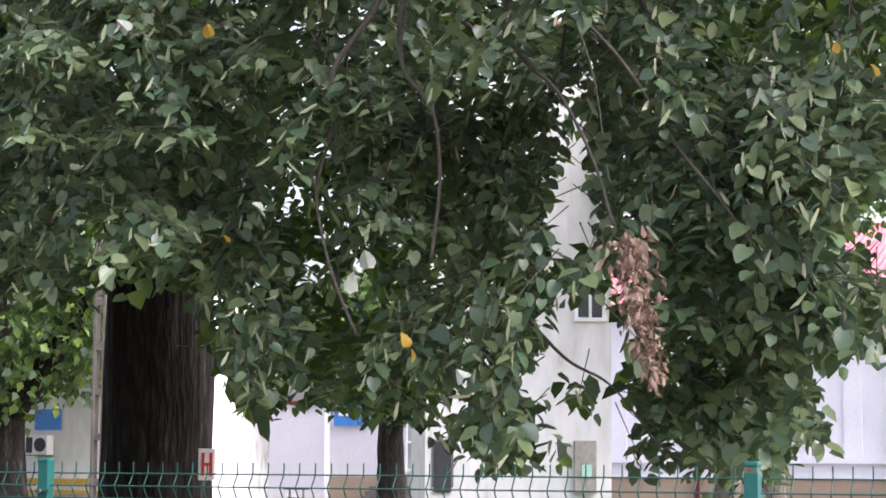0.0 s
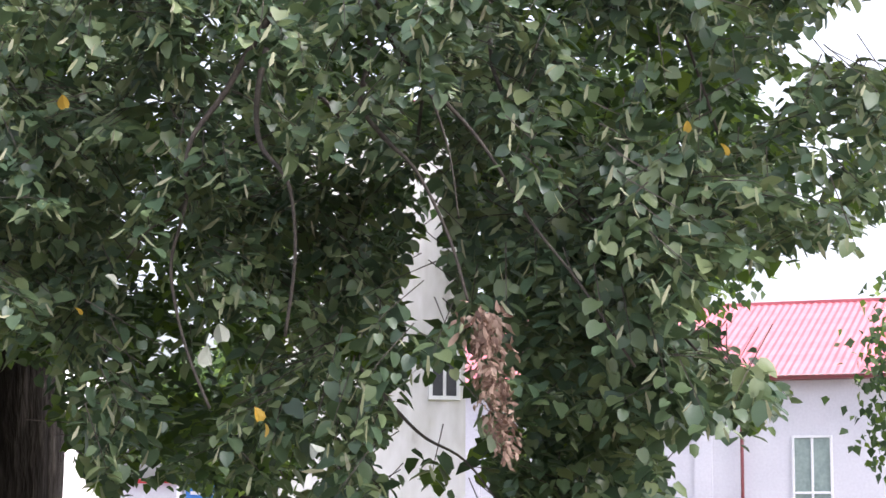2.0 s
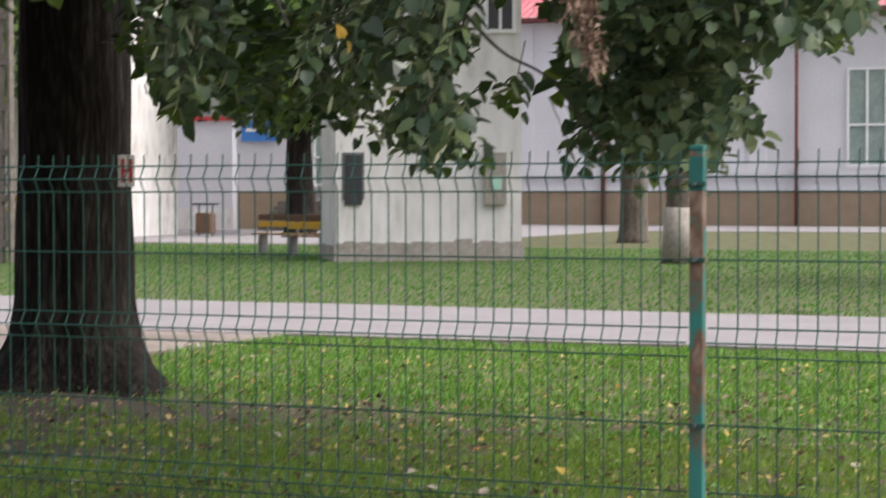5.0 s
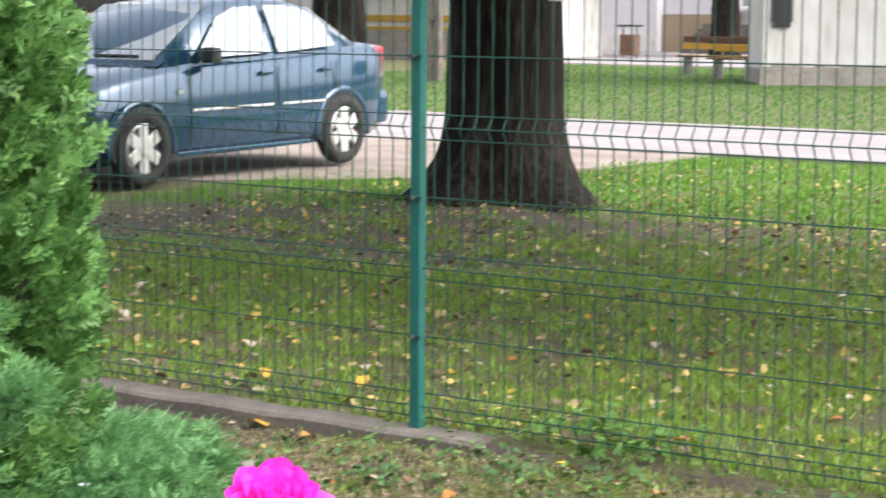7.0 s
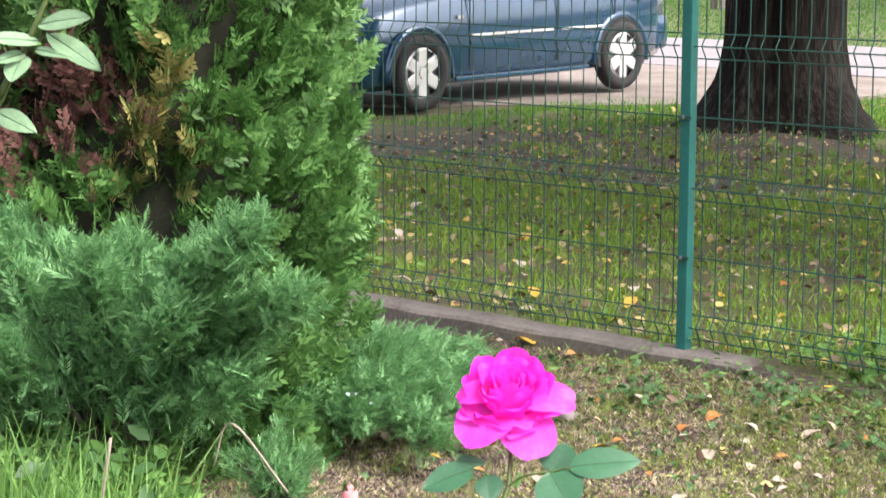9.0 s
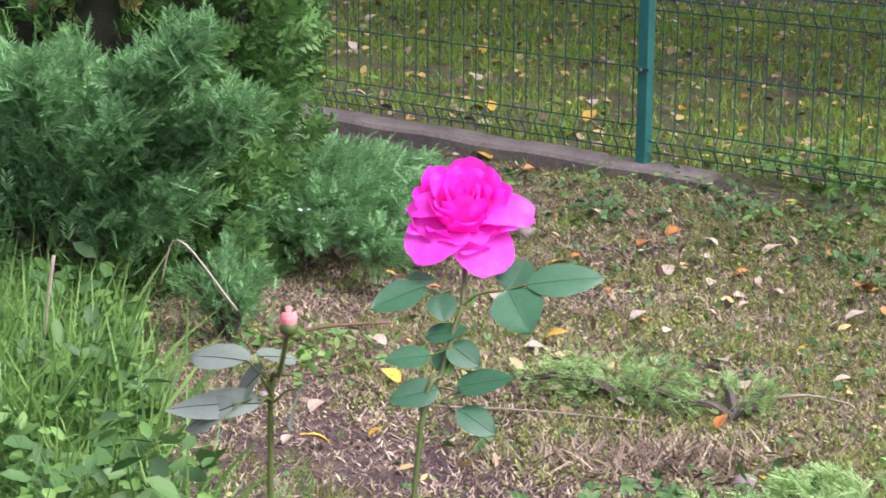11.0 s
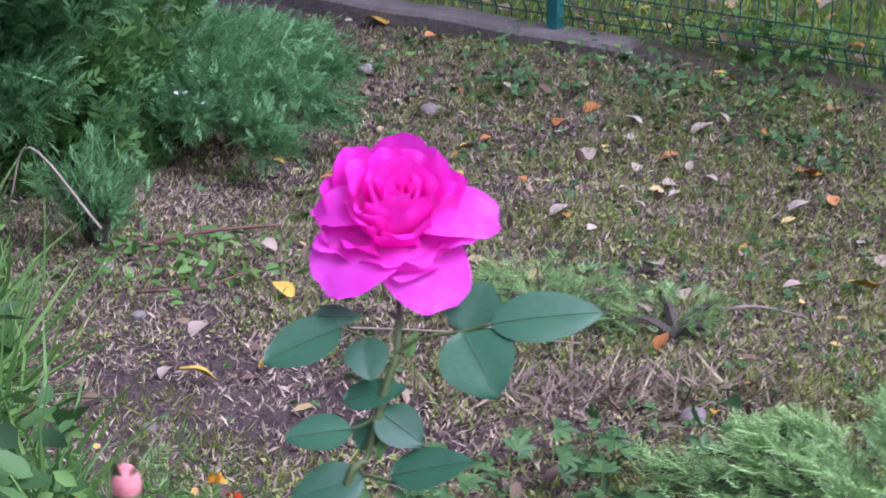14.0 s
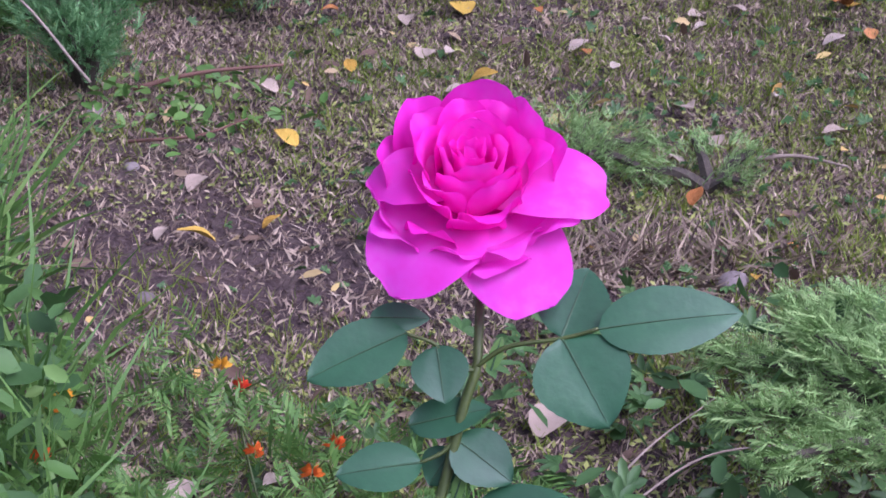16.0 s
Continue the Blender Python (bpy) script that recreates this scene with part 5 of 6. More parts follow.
juniper("small juniper seedling on the bare soil", (0.24, -2.12, -0.12), [(0.20, -2.10, 0.10), (0.30, -2.08, 0.06), (0.34, -2.16, 0.03), (0.14, -2.18, 0.05), (0.27, -2.2, 0.07)], 33, (0.03, 0.05), 500, 0.035)
juniper("feathery juniper at the edge of the bed", (2.42, -2.50, -0.12),
        [(2.05, -2.42, 0.02), (1.98, -2.55, 0.0), (2.12, -2.72, 0.02), (2.0, -2.3, -0.02), (2.2, -2.2, 0.04), (2.25, -2.85, 0.05), (2.3, -2.4, 0.12), (2.15, -2.55, 0.08), (2.35, -2.65, 0.10), (2.1, -2.35, 0.04), (2.55, -2.3, 0.1), (2.4, -2.1, 0.02)], 34, (0.024, 0.048), 620, 0.022, M_juniper_light)
juniper("small feathery juniper shoots on the bed", (1.55, -1.78, -0.12), [(1.47, -1.72, -0.05), (1.6, -1.72, -0.04), (1.63, -1.8, -0.07), (1.45, -1.84, -0.08)], 35, (0.025, 0.04), 160, 0.025, M_juniper_light)

juniper("low green juniper shoots creeping over the bed", (1.28, -1.84, -0.12), [(1.12, -1.86, -0.06), (1.20, -1.95, -0.05), (1.36, -1.90, -0.05), (1.40, -1.76, -0.06), (1.24, -1.74, -0.07), (1.46, -1.86, -0.07), (1.06, -1.95, -0.08)], 36, (0.022, 0.04), 420, 0.032, M_juniper_light)


# ---------------------------------------------------------------- roses
HEART_AT = Vector((2.708, -4.083, 0.957))
# right, up and forward of the camera at the end of its path
ACROSS, UPWARD, INWARD = Vector((0.793, 0.609, 0.0)), Vector((-0.250, 0.326, 0.912)), Vector((-0.556, 0.723, -0.411))


def by_rose(across, up, inward=0.0):
    """A place near the bloom: centimetres across, up and inward from its heart, along the last camera view's axes."""
    return HEART_AT + (ACROSS * across + UPWARD * up + INWARD * inward) * 0.01


def petal(parent, azimuth, reach, height, width, bend, lip, seed, upright=True, material=None, round_tip=0.50):
    """One petal, in centimetres: its spine runs from the receptacle to (reach, height) beside the bloom's axis (local z)."""
    rr = np.random.default_rng(seed)
    nv, nu = 16, 15
    ph = rr.uniform(0, 6, 5)
    if upright:
        knots = ((0.25, 0.0), (reach * 0.95, height * 0.05), (reach * 1.12, height * 0.62), (reach, height))
    else:
        knots = ((0.3, 0.2), (reach * 0.30, max(height, 0.6) + 1.0), (reach * 0.72, height + 1.1), (reach, height))

    def spine(q):
        c = ((1 - q) ** 3, 3 * q * (1 - q) ** 2, 3 * q * q * (1 - q), q ** 3)
        return sum(k_ * p_[0] for k_, p_ in zip(c, knots)), sum(k_ * p_[1] for k_, p_ in zip(c, knots))

    vs, fs = [], []
    for j in range(nv + 1):
        v = 1 - (1 - j / nv) ** 1.7
        cap = (1 - (max(0.0, v - round_tip) / (1 - round_tip)) ** 2.5) ** (1 / 2.5) if v < 1 else 0.0
        half = width * 0.5 * (0.22 + 0.78 * math.sin(math.pi / 2 * min(1.0, v / 0.66))) * cap
        for i in range(nu):
            u = 2 * i / (nu - 1) - 1
            full = u * cap
            notch = 0.030 * math.sin(4 * full + ph[0]) + 0.018 * math.sin(10 * full + ph[1])
            r_, z = spine(min(v * (1 + notch * v), 1.05))
            # the rim rolls outwards
            e = max(0.0, (max(v, abs(full) * 0.9) - 0.72) / 0.28) ** 1.6
            roll = lip * (1 + 0.5 * math.sin(2.3 * full + ph[2]))
            r_ += roll * e * (1.0 if upright else 0.35)
            z -= roll * e * (0.45 if upright else 0.75)
            ang = max(-2.4, min(2.4, u * half / bend))
            px_, py_ = r_ - bend * (1 - math.cos(ang)), bend * math.sin(ang)
            wave = (0.11 * math.sin(2.6 * full + ph[3]) + 0.06 * math.sin(6.1 * full + ph[4])) * v * v
            if not upright:
                z += 0.10 * half * u * u * v + 0.07 * math.sin(8 * full + ph[1]) * v * v
            vs.append(((px_ + (wave if upright else wave * 0.4)) * 0.01, py_ * 0.01, (z + (0.4 if upright else 1.2) * wave) * 0.01))
    for j in range(nv):
        for i in range(nu - 1):
            fs.append((j * nu + i, j * nu + i + 1, (j + 1) * nu + i + 1, (j + 1) * nu + i))
    ob = mesh_ob("petal", vs, fs, material or M_petal, parent, smooth=True)
    ob.rotation_euler = (0, 0, radians(azimuth))
    return ob


def leaflet(parent, base, tip, width, facing, seed, material, droop=0.10):
    """A rose leaflet with a folded blade, finely toothed edge and a raised midrib."""
    base, tip, facing = Vector(base), Vector(tip), Vector(facing)
    y_ = tip - base
    ln = y_.length
    y_.normalize()
    x_ = y_.cross(facing).normalized()
    n_ = x_.cross(y_)
    rr = np.random.default_rng(seed)
    ny, vs, fs = 22, [], []
    ph = rr.uniform(0, 6)
    us = (-1, -0.6, -0.25, 0, 0.25, 0.6, 1)
    for j in range(ny + 1):
        v = j / ny
        w = width * 0.5 * (math.sin(math.pi * v ** 0.80) ** 0.72 if 0 < v < 1 else 0.0)
        tooth = 1 + 0.012 * (1 if j % 2 else -1)
        for u in us:
            ww = w * u * (tooth if abs(u) == 1 else 1)
            h = 0.16 * w * abs(u) - droop * ln * v * v + 0.03 * ln * math.sin(3 * v + ph) * abs(u) * u - 0.10 * w * u * u
            vs.append(base + y_ * (v * ln) + x_ * ww + n_ * h)
    k = len(us)
    for j in range(ny):
        for i in range(k - 1):
            fs.append((j * k + i, j * k + i + 1, (j + 1) * k + i + 1, (j + 1) * k + i))
    ob = mesh_ob("leaflet", vs, fs, material, parent, smooth=True)
    line = [base + y_ * (q * ln) + n_ * (0.0002 - droop * ln * q * q) for q in np.linspace(0, 0.96, 9)]
    v_, f_ = tube(line, [0.0006 * (1 - 0.7 * q) for q in np.linspace(0, 1, 9)], 5)
    mesh_ob("midrib", v_, f_, M_vein, ob)
    return ob


def cane(parent, points, r0, r1, name="stem"):
    line = smooth_line(points, 7)
    n = len(line)
    v_, f_ = tube(line, [r0 + (r1 - r0) * i / (n - 1) for i in range(n)], 9)
    return mesh_ob(name, v_, f_, M_stem, parent, smooth=True)


def rose():
    t = thing("rose", "tall magenta garden rose in full bloom on a green stem", "flower")
    rng = np.random.default_rng(7)
    bloom = new("bloom")
    bloom.parent = t
    tagged(bloom, "large double bloom of ruffled magenta petals")
    axis = (UPWARD * 0.62 - INWARD * 0.785).normalized()
    x_ = ACROSS.copy()
    y_ = axis.cross(x_).normalized()
    x_ = y_.cross(axis).normalized()
    m = Matrix((x_, y_, axis)).transposed().to_4x4()
    base = HEART_AT + ACROSS * 0.002 - axis * 0.037
    bloom.matrix_basis = Matrix.Translation(base) @ m
    k = 0
    # the furled heart: count, turn, reach, height, width, rim roll
    for cnt, off, rch, hgt, wid, roll in ((2, 70, 0.30, 4.35, 1.4, 0.06), (3, 25, 0.62, 4.45, 2.0, 0.12), (3, 80, 1.02, 4.45, 2.7, 0.16), (4, 10, 1.45, 4.5, 3.0, 0.22), (4, 60, 1.9, 4.5, 3.5, 0.3),
                                          (5, 30, 2.35, 4.5, 3.6, 0.4), (5, 75, 2.8, 4.4, 3.8, 0.55)):
        for i in range(cnt):
            k += 1
            az = off + 360 * i / cnt + rng.uniform(-16, 16)
            front = 0.5 - 0.5 * math.sin(radians(az))
            petal(bloom, az, rch * rng.uniform(0.9, 1.08), hgt * rng.uniform(0.96, 1.04) - front * (0.05 + 0.22 * rch), wid * rng.uniform(0.9, 1.15), max(0.45, rch * rng.uniform(0.95, 1.3)), roll * rng.uniform(0.5, 1.5), 100 + k)
    # the open outer petals: azimuth, reach, height, width, bend, rim roll, upright
    for az, rch, hgt, wid, bnd, roll, upr in ((137, 3.9, 4.4, 4.0, 4.2, 0.45, True), (84, 3.5, 4.9, 4.4, 4.4, 0.35, True), (40, 3.6, 4.6, 3.6, 4.0, 0.5, True), (14, 4.0, 3.7, 3.6, 4.2, 0.5, True),
                                              (172, 4.2, 3.2, 3.6, 4.6, 0.5, True), (-160, 4.9, 2.3, 4.0, 5.5, 0.5, True), (-141, 4.9, 1.9, 3.4, 5.0, 0.7, True), (-120, 4.0, 2.5, 3.0, 4.2, 0.7, True), (-100, 4.5, 1.9, 2.8, 5.0, 0.6, True),
                                              (-86, 3.3, 3.2, 3.2, 3.4, 0.5, True), (-62, 4.4, 2.2, 3.6, 5.0, 0.8, True), (-74, 5.0, 1.2, 3.4, 6.0, 0.7, True), (-32, 4.7, 2.1, 3.4, 5.5, 0.8, True),
                                              (-8, 6.9, 1.5, 5.0, 7.0, 0.3, False), (-62, 7.3, -0.9, 6.2, 9.0, 0.3, False), (-124, 7.2, 0.1, 6.4, 8.0, 0.2, False), (-168, 5.0, 1.9, 4.0, 6.0, 0.3, False)):
        k += 1
        petal(bloom, az, rch, hgt, wid, bnd, roll, 100 + k, upr, M_petal_outer if rch > 4.3 else M_petal, 0.52 if upr else 0.45)
    # calyx
    b_ = bmesh.new()
    bmesh.ops.create_uvsphere(b_, u_segments=12, v_segments=8, radius=0.009, matrix=Matrix.Translation((0, 0, -0.004)) @ Matrix.Diagonal((1, 1, 1.3, 1)))
    part("calyx", b_, M_stem, bloom, smooth=True)
    stem_top = base - axis * 0.012
    P = by_rose
    cane(t, [(2.775, -4.285, -0.12), (2.762, -4.24, 0.4), P(-3.0, -22.5, 0.8), P(-1.27, -17.2, 0.7), P(-0.63, -14.7, 0.7), P(-0.11, -12.57, 0.7), P(0.45, -10.9, 0.8), P(0.56, -9.6, 1.0), P(0.60, -7.1, 1.6), stem_top], 0.0030, 0.0024)
    # upper leaf to one side: petiole and three leaflets
    cane(t, [P(0.5, -10.7, 0.7), P(2.0, -9.7, 0.3), P(4.7, -9.25, 0.0), P(6.5, -8.75, -0.2)], 0.0013, 0.0010, "petiole")
    up = -INWARD + UPWARD * 0.55
    leaflet(t, P(6.46, -8.77, -0.2), P(13.6, -7.6, -0.6), 0.036, up, 1, M_rose_leaf)
    leaflet(t, P(4.7, -9.2, 0.0), P(6.9, -13.3, -2.2), 0.050, -INWARD + UPWARD * 0.2, 2, M_rose_leaf)
    leaflet(t, P(4.7, -9.2, 0.2), P(6.3, -5.5, 3.0), 0.037, up, 3, M_rose_leaf)
    # upper leaf to the other side
    cane(t, [P(0.4, -10.9, 0.7), P(-0.6, -10.7, 0.5), P(-1.6, -9.6, 0.4), P(-3.1, -9.05, 0.4)], 0.0012, 0.0009, "petiole")
    leaflet(t, P(-3.0, -9.0, 0.4), P(-7.95, -11.1, -0.8), 0.033, up, 4, M_rose_leaf)
    leaflet(t, P(-1.54, -9.66, 0.4), P(-1.1, -12.35, -0.9), 0.029, -INWARD + UPWARD * 0.3, 5, M_rose_leaf)
    leaflet(t, P(-4.9, -8.3, 0.9), P(-1.9, -8.2, 0.7), 0.016, up, 6, M_rose_leaf)
    # lower leaves
    leaflet(t, P(-2.9, -13.7, 0.9), P(1.2, -12.6, 0.4), 0.022, up, 14, M_rose_leaf)
    cane(t, [P(-0.5, -14.2, 0.7), P(-1.2, -15.0, 0.6), P(-2.3, -15.5, 0.4)], 0.0013, 0.0009, "petiole")
    leaflet(t, P(-2.2, -15.5, 0.4), P(-6.45, -15.9, -0.4), 0.028, up, 7, M_rose_leaf)
    leaflet(t, P(-0.6, -14.3, 0.9), P(2.3, -16.3, 0.0), 0.031, up, 8, M_rose_leaf)
    leaflet(t, P(-0.7, -14.9, 1.4), P(-1.9, -16.7, 1.2), 0.022, up, 9, M_rose_leaf)
    cane(t, [P(-2.2, -18.6, 0.9), P(-1.2, -18.4, 0.8), P(0.6, -18.9, 0.6)], 0.0013, 0.0009, "petiole")
    leaflet(t, P(0.2, -18.4, 0.4), P(5.4, -17.2, -0.6), 0.031, up, 10, M_rose_leaf)
    leaflet(t, P(-1.4, -18.6, 0.4), P(-6.0, -19.6, -0.6), 0.032, up, 11, M_rose_leaf)
    leaflet(t, P(0.4, -20.4, 0.4), P(4.0, -22.6, -0.6), 0.031, up, 12, M_rose_leaf)
    # new light shoots
    for q in ((-2.0, -11.2), (-1.4, -12.0), (1.2, -10.9), (-0.6, -17.4)):
        leaflet(t, P(q[0], q[1], 0.6), P(q[0] + 0.5, q[1] + 1.7, 0.4), 0.007, up, int(50 + q[1]), M_weed)
    return t


rose()


def rose_bud():
    t = thing("rose_bud_shoot", "young rose shoot with a closed pink bud and greyish leaves", "flower")
    head = Vector((2.9076, -4.5027, 0.9605))
    cane(t, [(2.920, -4.537, -0.12), (2.890, -4.507, 0.5), (2.87, -4.4871, 0.8633), (2.8889, -4.4941, 0.914), head - Vector((0, 0, 0.008))], 0.003, 0.0018)
    b_ = bmesh.new()
    bmesh.ops.create_uvsphere(b_, u_segments=14, v_segments=10, radius=0.0066, matrix=Matrix.Translation(head) @ Matrix.Diagonal((1.0, 1.0, 1.35, 1)))
    part("bud", b_, M_bud, t, "closed pink bud", smooth=True)
    b_ = bmesh.new()
    bmesh.ops.create_uvsphere(b_, u_segments=14, v_segments=10, radius=0.0070, matrix=Matrix.Translation(head - Vector((0, 0, 0.0075))) @ Matrix.Diagonal((0.98, 0.98, 0.95, 1)))
    part("calyx", b_, M_stem, t, "green calyx", smooth=True)
    up = -INWARD + UPWARD * 0.6
    for i in range(4):
        a_ = math.pi / 2 * i
        d = Vector((math.cos(a_), math.sin(a_), 0))
        leaflet(t, head - Vector((0, 0, 0.012)) + d * 0.002, head + Vector((0, 0, 0.012)) + d * 0.006, 0.007, d, 70 + i, M_stem, 0.0)
    for i, (q0, q1, w) in enumerate((((2.8694, -4.5077, 0.9208), (2.8039, -4.5093, 0.9168), 0.030), ((2.8817, -4.508, 0.8911), (2.7948, -4.5302, 0.8783), 0.034), ((2.879, -4.5022, 0.9139), (2.8328, -4.4997, 0.8762), 0.034), ((2.8744, -4.5024, 0.9244), (2.87, -4.4558, 0.9146), 0.022), ((2.9036, -4.4862, 0.9019), (2.8715, -4.4729, 0.8621), 0.032), ((2.8666, -4.5211, 0.8892), (2.8092, -4.5239, 0.8626), 0.030))):
        leaflet(t, q0, q1, w, up, 80 + i, M_rose_leaf_young)
        cane(t, [(2.8788, -4.4915, 0.8874), (Vector((2.8788, -4.4915, 0.8874)) + Vector(q0)) * 0.5 + Vector((0, 0, 0.004)), q0], 0.0011, 0.0007, "petiole")
    return t


rose_bud()


def rose_sprig():
    t = thing("rose_sprig", "bright green rose sprig with oval leaflets", "plant")
    cane(t, [(2.4626, -4.5823, -0.12), (2.5126, -4.5823, 1.181), (2.5262, -4.5535, 1.2593), (2.5368, -4.5361, 1.296), (2.5467, -4.5178, 1.3401), (2.5499, -4.5103, 1.3621)], 0.0035, 0.002)
    up = Vector((0.45, -0.6, 0.65))
    joint = Vector((2.5384, -4.5341, 1.2985))
    for i, (q0, q1, w) in enumerate((((2.5444, -4.524, 1.3205), (2.5983, -4.5134, 1.332), 0.021), ((2.5511, -4.5194, 1.3132), (2.6112, -4.5107, 1.2878), 0.021), ((2.5467, -4.5249, 1.3063), (2.5368, -4.5736, 1.3135), 0.020), ((2.5438, -4.529, 1.2995), (2.5935, -4.5252, 1.2964), 0.012), ((2.5387, -4.5344, 1.296), (2.5411, -4.5746, 1.2904), 0.014), ((2.5371, -4.5363, 1.2936), (2.5562, -4.5637, 1.2761), 0.024), ((2.5259, -4.5569, 1.2446), (2.5759, -4.5547, 1.2329), 0.020))):
        leaflet(t, q0, q1, w, up, 90 + i, M_sprig)
        cane(t, [joint, (joint + Vector(q0)) * 0.5, q0], 0.0008, 0.0006, "petiole")


rose_sprig()


def ground_many(x, y):
    return np.array([ground_z(float(a_), float(b_)) for a_, b_ in zip(x, y)])


def field(n, x0, x1, y0, y1, seed, test):
    rr = np.random.default_rng(seed)
    x, y = rr.uniform(x0, x1, n), rr.uniform(y0, y1, n)
    keep = np.array([test(float(a_), float(b_), rr) for a_, b_ in zip(x, y)])
    x, y = x[keep], y[keep]
    return np.c_[x, y, ground_many(x, y) - 0.004], rr


# ---------------------------------------------------------------- marigolds and little flowers
def marigold(x, y, z, seed):
    t = thing("marigold", "small orange marigold head on a thin bent stalk", "flower", (x, y, 0), "marigolds by the bed")
    rr = np.random.default_rng(seed)
    cane(t, [(rr.uniform(-0.08, 0.08), rr.uniform(-0.08, 0.08), -0.13), (rr.uniform(-0.05, 0.05), 0.02, z * 0.4), (0, 0, z)], 0.002, 0.0012, "stalk")
    n = 34
    a_ = rr.uniform(0, 2 * math.pi, n)
    el = rr.uniform(0.1, 1.2, n)
    d = np.c_[np.cos(a_) * np.cos(el), np.sin(a_) * np.cos(el), np.sin(el)]
    scatter("petals", np.tile([[0, 0, z]], (n, 1)) + d * 0.004, d, np.cross(d, [0.2, 0.1, 1]) + [0, 0, 0.5], rr.uniform(0.010, 0.016, n), OVAL, M_marigold, t, "ruffled orange petals")
    return t


for i, (x, y, z) in enumerate(((1.45, -2.988, -0.02), (1.354, -3.223, -0.02), (1.444, -3.323, -0.02), (1.655, -3.14, -0.02), (1.752, -3.135, -0.02), (1.727, -3.058, -0.02), (1.507, -3.004, -0.03), (1.36, -3.205, -0.01))):
    marigold(x, y, z, 200 + i)
p_, r_m = field(900, 1.25, 2.05, -3.75, -2.95, 55, lambda x, y, rr: True)
p_[:, 2] += r_m.uniform(0.0, 0.12, len(p_))
scatter("marigold_foliage", p_, r_m.normal(0, 0.6, p_.shape) + [0, 0, 0.5], r_m.normal(0, 1, p_.shape) + [0, 0, 0.5], r_m.uniform(0.03, 0.07, len(p_)), frond(6, 0.4, 0.012, 0.04, 0.03), M_weed, None, "feathery green marigold foliage", "stuff", "plants")
for i, (x, y, z) in enumerate(((-0.02, -1.60, 0.10), (0.0, -1.56, 0.07), (-0.05, -1.50, 0.11))):
    t = thing("small_flower", "tiny pale blue flower among the juniper", "flower", (x, y, 0))
    cane(t, [(0, 0, -0.12), (0.01, 0, z)], 0.0015, 0.001, "stalk")
    a_ = np.linspace(0, 2 * math.pi, 6)[:5]
    d = np.c_[np.cos(a_), np.sin(a_), 0.3 * np.ones(5)]
    scatter("petals", np.tile([[0.01, 0, z]], (5, 1)), d, np.tile([[0.2, -0.4, 1.0]], (5, 1)), 0.02, OVAL, M_white_petal, t)

# straws and twigs lying about
for i, (pts, r_) in enumerate(((((0.92, -2.72, 0.22), (0.80, -2.77, 0.36), (0.76, -2.79, 0.26)), 0.003), (((0.36, -2.10, -0.09), (0.46, -2.00, -0.06), (0.58, -1.88, -0.05)), 0.006), (((0.55, -2.30, -0.10), (0.66, -2.22, -0.085), (0.70, -2.12, -0.07)), 0.004),
                              (((2.025, -2.872, -0.08), (2.047, -2.784, -0.03), (2.055, -2.629, -0.02)), 0.0022), (((2.09, -2.919, -0.05), (2.146, -2.806, 0.0), (2.264, -2.733, 0.03)), 0.0022), (((1.0, -2.2, -0.1), (1.2, -2.1, -0.09), (1.45, -1.98, -0.09)), 0.003), (((1.55, -1.62, -0.1), (1.62, -1.58, -0.09), (1.72, -1.57, -0.09)), 0.005), (((0.52, -2.88, 0.3), (0.50, -2.9, 0.12), (0.47, -2.92, -0.1)), 0.004))):
    v_, f_ = tube(smooth_line(pts, 6), [r_ * (1 - 0.5 * q) for q in np.linspace(0, 1, 13)], 5)
    tagged(mesh_ob("twig", v_, f_, M_twig_red if i in (1, 2) else M_dry, smooth=True), "dry brown twig lying on the bed" if i in (1, 2) else "dry pale stalk bent over the bed", "twig")

# ---------------------------------------------------------------- grass, weeds and litter
def grass(name, n, area, seed, test, lo, hi, material, label, lean=0.45, shape=BLADE, cat="grass"):
    p, rr = field(n, *area, seed, test)
    al = np.c_[rr.normal(0, lean, len(p)), rr.normal(0, lean, len(p)), np.ones(len(p))]
    no = np.c_[rr.normal(0, 1, len(p)), rr.normal(0, 1, len(p)), np.full(len(p), 0.2)]
    return scatter(name, p, al, no, rr.uniform(lo, hi, len(p)), shape, material, None, label, "stuff", cat)


def lawn_test(x, y, rr):
    """Grass stands in tufts, thin on the trodden soil round the lime tree."""
    bare = math.hypot((x + 3.7) / 2.6, (y - 4.9) / 1.7)
    tuft = noise.noise((x * 4.5, y * 4.5, 14))
    dens = 0.56 + 0.7 * noise.noise((x * 0.9, y * 0.9, 4)) + 0.9 * tuft + 0.35 * noise.noise((x * 12, y * 12, 3)) + (0.28 if y > 7 else 0) + (0.2 if x > 0.5 else 0)
    if bare < 1.15:
        dens -= 0.48 * (1.15 - bare)
    if x < -5.3 and y > 5.8 and (y > 8.6 or x < -6.8):
        return False
    return rr.random() < dens


WIDE_BLADE = ([(-0.07, 0, 0), (0.07, 0, 0), (0.05, 0.55, 0.08), (-0.05, 0.55, 0.08), (0, 1, 0.3)], [(0, 1, 2, 3), (3, 2, 4)])
grass("lawn_grass", 170000, (-4.9, 3.6, 0.06, 5.5), 41, lawn_test, 0.018, 0.06, M_grass, "short green lawn grass behind the fence", shape=WIDE_BLADE)
grass("far_lawn_grass", 95000, (-9.5, 4.0, 5.5, 12.3), 42, lawn_test, 0.03, 0.07, M_grass_mid, "green lawn grass up to the path", shape=([(-0.13, 0, 0), (0.13, 0, 0), (0, 1, 0.25)], [(0, 1, 2)]))
